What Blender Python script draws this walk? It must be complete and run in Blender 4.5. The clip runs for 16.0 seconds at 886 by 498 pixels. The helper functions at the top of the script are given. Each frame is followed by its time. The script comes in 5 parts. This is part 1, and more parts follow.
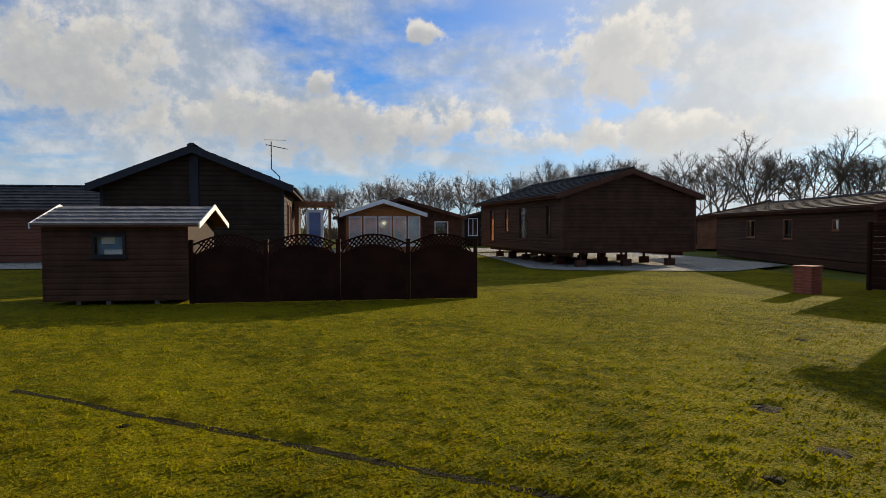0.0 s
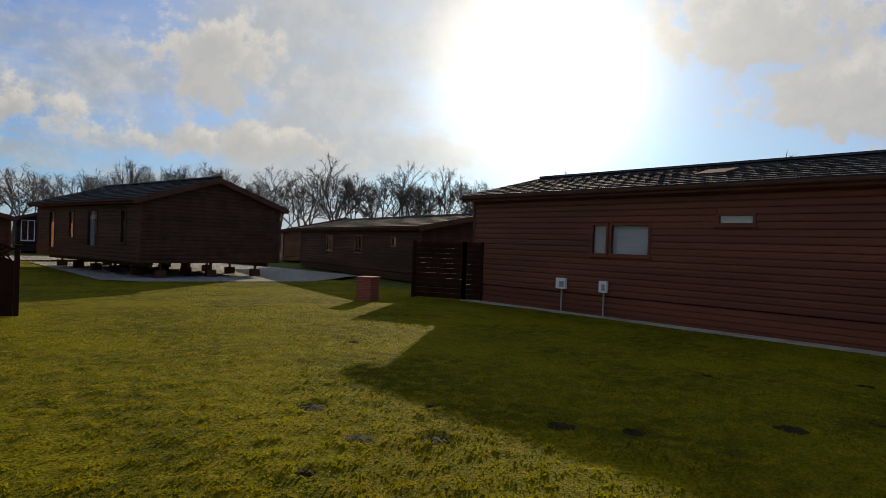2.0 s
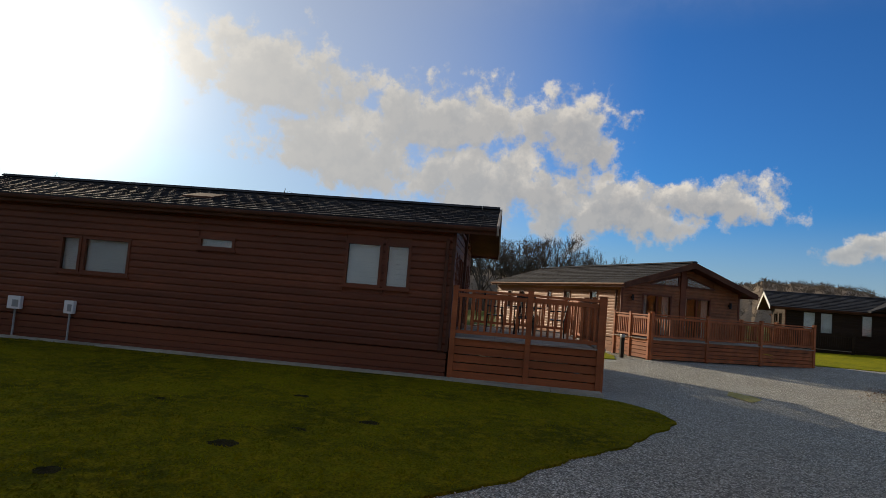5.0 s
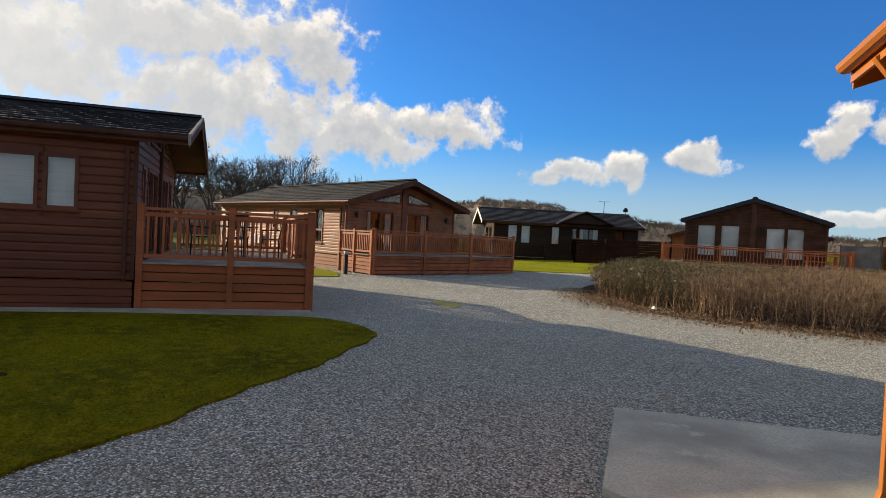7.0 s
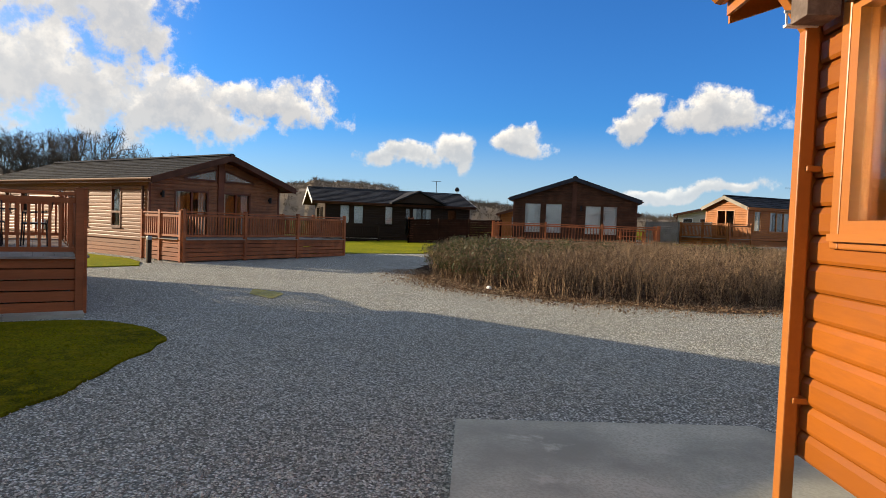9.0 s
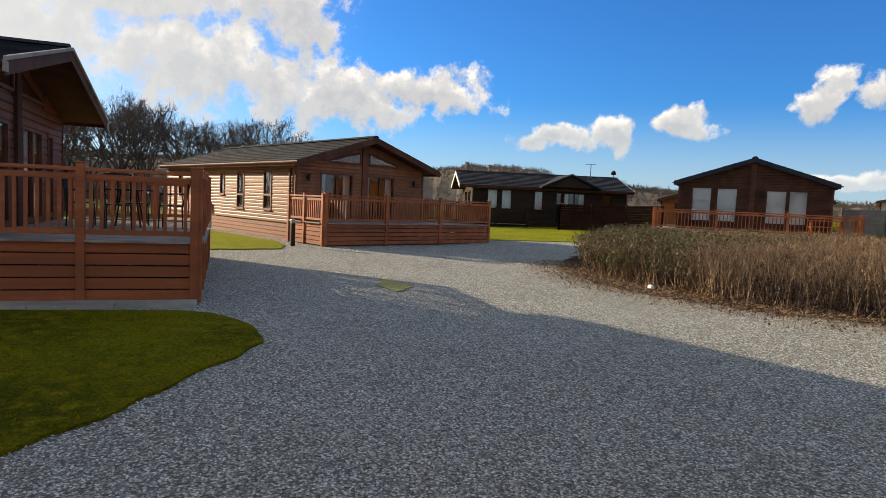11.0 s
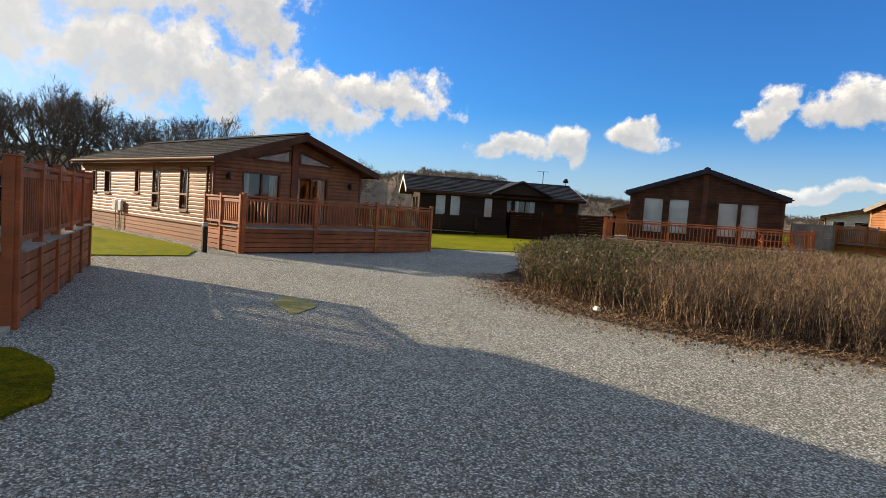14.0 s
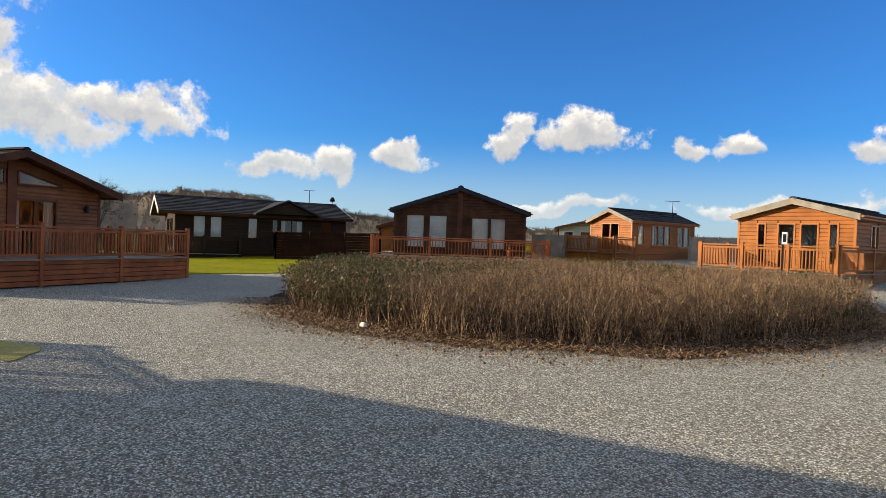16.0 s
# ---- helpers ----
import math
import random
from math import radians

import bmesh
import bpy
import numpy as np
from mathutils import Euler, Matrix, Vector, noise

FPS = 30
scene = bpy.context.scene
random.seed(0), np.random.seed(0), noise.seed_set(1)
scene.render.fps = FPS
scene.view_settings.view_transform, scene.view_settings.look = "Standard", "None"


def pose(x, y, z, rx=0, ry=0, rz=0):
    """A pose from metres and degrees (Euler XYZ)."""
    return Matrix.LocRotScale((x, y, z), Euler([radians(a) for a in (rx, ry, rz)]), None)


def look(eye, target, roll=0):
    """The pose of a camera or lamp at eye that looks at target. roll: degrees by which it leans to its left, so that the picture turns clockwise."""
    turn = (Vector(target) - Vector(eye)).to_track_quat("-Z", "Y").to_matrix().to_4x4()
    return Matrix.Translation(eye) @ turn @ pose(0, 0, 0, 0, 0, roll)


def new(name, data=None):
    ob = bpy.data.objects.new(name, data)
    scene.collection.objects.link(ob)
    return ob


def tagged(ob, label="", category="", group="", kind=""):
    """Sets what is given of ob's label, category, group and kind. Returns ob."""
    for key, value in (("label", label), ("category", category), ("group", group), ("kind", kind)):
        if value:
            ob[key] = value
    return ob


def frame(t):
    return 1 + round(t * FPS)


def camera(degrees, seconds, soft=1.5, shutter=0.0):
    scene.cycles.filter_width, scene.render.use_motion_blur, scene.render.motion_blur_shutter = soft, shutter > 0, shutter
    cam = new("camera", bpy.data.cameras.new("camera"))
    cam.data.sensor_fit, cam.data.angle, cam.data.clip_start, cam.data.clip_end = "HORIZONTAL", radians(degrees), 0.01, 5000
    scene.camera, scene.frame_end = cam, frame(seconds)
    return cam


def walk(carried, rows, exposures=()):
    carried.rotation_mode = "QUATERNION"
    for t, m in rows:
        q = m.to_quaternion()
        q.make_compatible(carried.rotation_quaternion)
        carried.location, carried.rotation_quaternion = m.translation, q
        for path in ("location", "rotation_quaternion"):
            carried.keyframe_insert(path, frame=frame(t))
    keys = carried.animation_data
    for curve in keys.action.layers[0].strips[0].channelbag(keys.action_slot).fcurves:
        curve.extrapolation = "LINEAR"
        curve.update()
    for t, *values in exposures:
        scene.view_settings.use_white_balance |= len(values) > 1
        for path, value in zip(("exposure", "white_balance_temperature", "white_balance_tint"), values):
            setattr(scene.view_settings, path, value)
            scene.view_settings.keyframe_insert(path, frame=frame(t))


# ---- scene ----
cam = camera(71.12, 16.0, soft=0.85)
# seconds, place, yaw, pitch, roll
ROWS = [
    (0.0, -0.000, -0.000, 1.646, 0.00, -1.97, 0.13),
    (0.5, 0.080, -0.005, 1.659, -9.07, -1.66, 0.51),
    (1.0, 0.160, -0.005, 1.657, -20.13, -0.96, -1.61),
    (1.5, 0.222, -0.073, 1.668, -27.99, 0.22, -1.68),
    (2.0, 0.275, -0.125, 1.665, -36.31, -0.41, -1.91),
    (2.5, 0.385, -0.078, 1.647, -46.15, -1.56, -2.61),
    (3.0, 0.405, -0.178, 1.655, -54.29, -2.20, -3.10),
    (3.5, 0.428, -0.325, 1.651, -62.41, -1.01, -2.78),
    (4.0, 0.478, -0.390, 1.656, -69.02, 0.59, -3.30),
    (6.5, 0.985, -1.010, 1.663, -95.85, 2.84, -3.74),
    (7.0, 1.263, -1.204, 1.624, -103.43, -1.33, -2.95),
    (7.5, 1.551, -1.327, 1.593, -114.25, -3.30, -3.08),
    (8.0, 1.822, -1.484, 1.582, -118.70, -2.56, -2.08),
    (10.5, 3.580, -2.451, 1.593, -116.29, -0.78, -1.75),
    (11.0, 3.977, -2.665, 1.598, -104.62, -4.35, -2.58),
    (11.5, 4.366, -2.744, 1.607, -98.72, -3.20, -4.67),
    (12.0, 4.545, -2.975, 1.624, -92.19, -1.52, -0.50),
    (12.5, 4.929, -3.211, 1.664, -87.94, -2.99, -0.98),
    (13.0, 5.208, -3.415, 1.662, -99.17, -3.14, -4.30),
    (13.5, 5.438, -3.616, 1.640, -108.29, -1.94, -3.65),
    (14.0, 5.523, -3.793, 1.633, -108.56, -3.62, -3.86),
    (14.5, 5.536, -3.842, 1.633, -115.34, -4.39, -2.08),
    (15.0, 5.590, -3.903, 1.642, -120.32, -2.74, -1.19),
    (15.5, 5.506, -3.910, 1.645, -126.24, -1.63, -1.10),
    (16.0, 5.471, -3.909, 1.651, -129.59, -0.84, -1.99),
]
EXPOSURES = [(0.0, 0.32, 7300, 10), (2.0, 0.0, 7300, 10), (4.0, -0.22, 7300, 10), (6.5, 0.36, 7300, 10), (8.0, 0.6, 7300, 10), (16.0, 0.58, 7300, 10)]
walk(cam, [(t, pose(x, y, z, 90 + pitch, roll, yaw)) for t, x, y, z, yaw, pitch, roll in ROWS], EXPOSURES)

# ---- world, sun ----
SUN_AZ, SUN_EL = radians(45.0), radians(15.3)
SUN = Vector((math.sin(SUN_AZ) * math.cos(SUN_EL), math.cos(SUN_AZ) * math.cos(SUN_EL), math.sin(SUN_EL)))
lamp = bpy.data.lights.new("sun", "SUN")
lamp.energy, lamp.angle, lamp.color = 5.0, radians(0.53), (1.0, 0.86, 0.68)
sun = new("sun", lamp)
sun.matrix_world = look(SUN * 100, (0, 0, 0))


class Nodes:
    """Short hand for a node tree."""

    def __init__(self, tree):
        self.tree = tree
        tree.nodes.clear()

    def add(self, kind, *links, **values):
        n = self.tree.nodes.new(kind)
        for key, value in values.items():
            setattr_safe(n, key, value)
        for i, link in enumerate(links):
            self.put(n, i, link)
        return n

    def put(self, n, socket, link):
        if link is None:
            return
        if isinstance(link, (int, float, tuple)):
            n.inputs[socket].default_value = link
        else:
            self.tree.links.new(link, n.inputs[socket])

    def math(self, op, a, b=None, clamp=False):
        n = self.tree.nodes.new("ShaderNodeMath")
        n.operation, n.use_clamp = op, clamp
        self.put(n, 0, a), self.put(n, 1, b)
        return n.outputs[0]

    def mix(self, f, a, b, blend="MIX"):
        n = self.tree.nodes.new("ShaderNodeMix")
        n.data_type, n.blend_type = "RGBA", blend
        self.put(n, 0, f), self.put(n, 6, a), self.put(n, 7, b)
        return n.outputs[2]

    def ramp(self, f, lo, hi):
        n = self.tree.nodes.new("ShaderNodeMapRange")
        n.interpolation_type = "SMOOTHSTEP"
        self.put(n, 0, f), self.put(n, 1, lo), self.put(n, 2, hi)
        return n.outputs[0]

    def noise(self, vec, scale, detail=3.0, rough=0.55, out=0):
        n = self.tree.nodes.new("ShaderNodeTexNoise")
        self.put(n, "Vector", vec), self.put(n, "Scale", scale), self.put(n, "Detail", detail), self.put(n, "Roughness", rough)
        return n.outputs[out]


def setattr_safe(n, key, value):
    if key == "op":
        n.operation = value


world = bpy.data.worlds.new("sky")
scene.world = world
world.use_nodes = True
N = Nodes(world.node_tree)
sky = N.add("ShaderNodeTexSky")
sky.sky_type, sky.sun_disc = "NISHITA", False
sky.sun_elevation, sky.sun_rotation = SUN_EL, SUN_AZ
sky.air_density, sky.dust_density, sky.ozone_density = 1.0, 0.6, 2.5
way = N.add("ShaderNodeTexCoord").outputs["Generated"]
sep = N.add("ShaderNodeSeparateXYZ", way)
X, Y, Z = sep.outputs
up = N.math("MAXIMUM", Z, 0.0)
den = N.math("ADD", up, 0.16)
flat = N.add("ShaderNodeCombineXYZ", N.math("DIVIDE", X, den), N.math("DIVIDE", Y, den), N.math("MULTIPLY", up, 1.2)).outputs[0]
dot = N.add("ShaderNodeVectorMath", way, tuple(SUN), op="DOT_PRODUCT").outputs["Value"]
dots = N.math("MAXIMUM", dot, 0.0)
az = N.math("MULTIPLY", N.math("ARCTAN2", X, Y), 57.296)
el = N.math("MULTIPLY", N.math("ARCSINE", Z), 57.296)
# cumulus: bearing, height, half width, half height in degrees
CLOUDS = [(-31, 13, 7.5, 3.8), (-11, 9, 17, 2.6), (-2, 17, 2.3, 1.4), (16, 15, 5, 4), (-12, 12.6, 2, 1), (19, 8.4, 9, 1.6), (62, 18, 9, 3.8), (79, 16, 9, 3.4), (83, 10.8, 11, 3.3),
          (70, 12.5, 9, 3.8), (90, 15.8, 5.6, 3.6), (94, 8.7, 8.5, 2.6), (102, 9.8, 6.5, 1.6), (113.5, 5.6, 4.6, 1), (115.2, 6.4, 2, 1.1), (119.4, 6.8, 2.4, 1.5),
          (126, 7, 3, 1), (135.8, 9.6, 2.4, 1.6), (142.6, 10, 3.6, 1.6), (151.2, 8.6, 1.8, 1), (155, 8.8, 1.5, 1), (164, 8.2, 1.8, 1.1), (139, 3.4, 9, 0.6), (158, 3.6, 7, 0.7)]
crisp = N.noise(way, 24.0, 9.0, 0.62)
wobble = N.add("ShaderNodeVectorMath", N.add("ShaderNodeVectorMath", N.noise(way, 9.0, 3.0, 0.5, 1), (0.5, 0.5, 0.5), op="SUBTRACT").outputs[0], (9.0, 5.0, 0.0), op="MULTIPLY").outputs[0]
spot = N.add("ShaderNodeVectorMath", N.add("ShaderNodeCombineXYZ", az, el, 0.0).outputs[0], wobble, op="ADD").outputs[0]


def nearest(lift):
    """How far, in cloud radii, the sky lies from the nearest cloud's middle, looked up that many degrees higher."""
    gap = 9.0
    for a_, e_, w_, h_ in CLOUDS:
        off = N.add("ShaderNodeVectorMath", spot, (a_, e_ - min(lift, 0.55 * h_), 0.0), op="SUBTRACT").outputs[0]
        off = N.add("ShaderNodeVectorMath", off, (1.0 / w_, 1.0 / h_, 0.0), op="MULTIPLY").outputs[0]
        gap = N.math("MINIMUM", N.add("ShaderNodeVectorMath", off, op="LENGTH").outputs["Value"], gap)
    return gap


ruffle = N.math("MULTIPLY", N.math("SUBTRACT", crisp, 0.5), 2.6)
dens = N.math("ADD", N.math("SUBTRACT", 1.15, nearest(0.0)), ruffle)
above = N.math("ADD", N.math("SUBTRACT", 1.15, nearest(1.3)), ruffle)
puff = N.ramp(dens, -0.05, 0.5)
toward = N.add("ShaderNodeVectorMath", way, tuple(SUN * 0.012 + Vector((0, 0, 0.012))), op="ADD").outputs[0]
lit = N.ramp(N.math("SUBTRACT", crisp, N.noise(toward, 24.0, 9.0, 0.62)), -0.1, 0.12)
# sheet cloud in the north; overhead and southern part unseen, added to brighten shade
north = N.math("MAXIMUM", N.math("MAXIMUM", N.ramp(az, 62.0, 38.0), N.ramp(el, 23.0, 40.0)), N.ramp(az, 170.0, 180.0))
big = N.noise(flat, 1.05, 9.0, 0.58)
sheetc = N.math("MULTIPLY", N.math("MULTIPLY", N.ramp(big, 0.35, 0.57), north), 0.88)
bright = N.mix(lit, (4.9, 5.1, 5.4, 1), (7.8, 7.6, 7.3, 1))
white = N.mix(N.math("MULTIPLY", N.ramp(above, -0.05, 0.8), 0.75), bright, (3.3, 3.55, 4.0, 1))
white = N.mix(N.math("MULTIPLY", N.ramp(az, 20.0, -15.0), 0.55), white, (3.1, 3.5, 4.0, 1))
blue = N.mix(1.0, sky.outputs[0], (0.2, 0.7, 1.42, 1), "MULTIPLY")
thin = N.mix(N.ramp(crisp, 0.35, 0.7), (3.0, 3.6, 4.4, 1), (5.2, 5.5, 5.9, 1))
body = N.mix(sheetc, blue, thin)
body = N.mix(N.math("MULTIPLY", puff, 0.95), body, white)
haze = N.math("MULTIPLY", N.ramp(up, 0.17, 0.0), 0.62)
veil = N.math("MULTIPLY", N.ramp(dot, 0.62, 1.0), 0.65)
body = N.mix(veil, body, (5.2, 5.5, 5.9, 1))
body = N.mix(haze, body, (4.2, 5.2, 6.4, 1))
glow = N.math("ADD", N.math("MULTIPLY", N.math("POWER", dots, 26.0), 2.2), N.math("MULTIPLY", N.math("POWER", dots, 110.0), 12.0))
body = N.mix(1.0, body, N.add("ShaderNodeCombineXYZ", glow, N.math("MULTIPLY", glow, 0.97), N.math("MULTIPLY", glow, 0.9)).outputs[0], "ADD")
back = N.add("ShaderNodeBackground", body, 0.1)
N.add("ShaderNodeOutputWorld", back.outputs[0])


# ---- materials ----
def material(name, base, rough=0.7, vary=0.25, scale=3.0, fine=60.0, bump=0.15, stretch=(1, 1, 1), tint=None, spec=0.35, metal=0.0, patch=None, depth=0.006, per_piece=0.0, thin=0.0):
    """A surface with broad stains, fine grain, relief and, if asked, a second colour in patches and a change from piece to piece."""
    m = bpy.data.materials.new(name)
    m.use_nodes = True
    n = Nodes(m.node_tree)
    where = n.add("ShaderNodeTexCoord").outputs["Object"]
    map_ = n.add("ShaderNodeMapping", where)
    map_.inputs["Scale"].default_value = stretch
    v = map_.outputs[0]
    broad, grain = n.noise(v, scale, 4.0), n.noise(v, fine, 4.0, 0.65)
    c = (*base, 1)
    dark = (*[a * (1 - vary) for a in base], 1)
    light = (*[min(1, a * (1 + vary)) for a in base], 1)
    col = n.mix(n.ramp(broad, 0.3, 0.7), dark, light)
    col = n.mix(n.math("MULTIPLY", n.ramp(grain, 0.35, 0.7), 0.6), col, dark)
    if patch:
        col = n.mix(n.math("MULTIPLY", n.ramp(n.noise(v, scale * 2.3, 6.0, 0.7), patch[1], patch[1] + 0.14), patch[2]), col, (*patch[0], 1))
    if per_piece:
        rnd = n.add("ShaderNodeObjectInfo").outputs["Random"]
        col = n.mix(n.math("MULTIPLY", rnd, per_piece), col, (*[a * 0.45 for a in base], 1))
    b = n.add("ShaderNodeBsdfPrincipled")
    n.put(b, "Base Color", col), n.put(b, "Roughness", n.math("ADD", n.math("MULTIPLY", grain, 0.25), rough - 0.12))
    b.inputs["Specular IOR Level"].default_value, b.inputs["Metallic"].default_value = spec, metal
    bm_ = n.add("ShaderNodeBump")
    bm_.inputs["Strength"].default_value, bm_.inputs["Distance"].default_value = bump, depth
    n.put(bm_, "Height", grain), n.put(b, "Normal", bm_.outputs[0])
    out = b.outputs[0]
    if thin:
        tr = n.add("ShaderNodeBsdfTranslucent")
        n.put(tr, "Color", col)
        out = n.add("ShaderNodeMixShader", thin, out, tr.outputs[0]).outputs[0]
    n.add("ShaderNodeOutputMaterial", out)
    return m


def ground_material(name, cols, scales, cut, bump, depth, rough=0.9, cell=0.0, spec=0.06):
    """Ground: three colours mixed at three scales, with relief; cell adds separate stones of that many to the metre."""
    m = bpy.data.materials.new(name)
    m.use_nodes = True
    n = Nodes(m.node_tree)
    v = n.add("ShaderNodeTexCoord").outputs["Object"]
    a, b_, c = (n.noise(v, s, 5.0, 0.6) for s in scales)
    col = n.mix(n.ramp(a, cut - 0.15, cut + 0.15), (*cols[0], 1), (*cols[1], 1))
    col = n.mix(n.ramp(b_, 0.42, 0.68), col, (*cols[2], 1))
    col = n.mix(n.math("MULTIPLY", n.ramp(c, 0.35, 0.7), 0.6), col, (*[x * 0.2 for x in cols[0]], 1))
    height = n.math("ADD", c, n.math("MULTIPLY", b_, 1.5))
    if cell:
        vor = n.add("ShaderNodeTexVoronoi")
        n.put(vor, "Vector", v)
        vor.inputs["Scale"].default_value = cell
        height = n.math("SUBTRACT", 1.0, vor.outputs["Distance"])
        tone = n.math("MULTIPLY", n.add("ShaderNodeSeparateXYZ", vor.outputs["Color"]).outputs[0], 1.0)
        col = n.mix(n.ramp(tone, 0.5, 0.1), col, (*[x * 0.34 for x in cols[0]], 1))
        col = n.mix(n.ramp(tone, 0.62, 0.95), col, (*[min(0.85, x * 1.4) for x in cols[1]], 1))
        col = n.mix(n.math("MULTIPLY", n.ramp(vor.outputs["Distance"], 0.4, 0.75), 0.8), col, (*[x * 0.3 for x in cols[0]], 1))
    b = n.add("ShaderNodeBsdfPrincipled")
    n.put(b, "Base Color", col), n.put(b, "Roughness", rough)
    b.inputs["Specular IOR Level"].default_value = spec
    bp = n.add("ShaderNodeBump")
    bp.inputs["Strength"].default_value, bp.inputs["Distance"].default_value = bump, depth
    n.put(bp, "Height", height), n.put(b, "Normal", bp.outputs[0])
    n.add("ShaderNodeOutputMaterial", b.outputs[0])
    return m


def glass_material():
    m = bpy.data.materials.new("window_glass")
    m.use_nodes = True
    n = Nodes(m.node_tree)
    b = n.add("ShaderNodeBsdfPrincipled")
    b.inputs["Base Color"].default_value = (0.9, 0.95, 0.95, 1)
    b.inputs["Transmission Weight"].default_value, b.inputs["Roughness"].default_value, b.inputs["IOR"].default_value = 1.0, 0.01, 1.5
    n.add("ShaderNodeOutputMaterial", b.outputs[0])
    return m


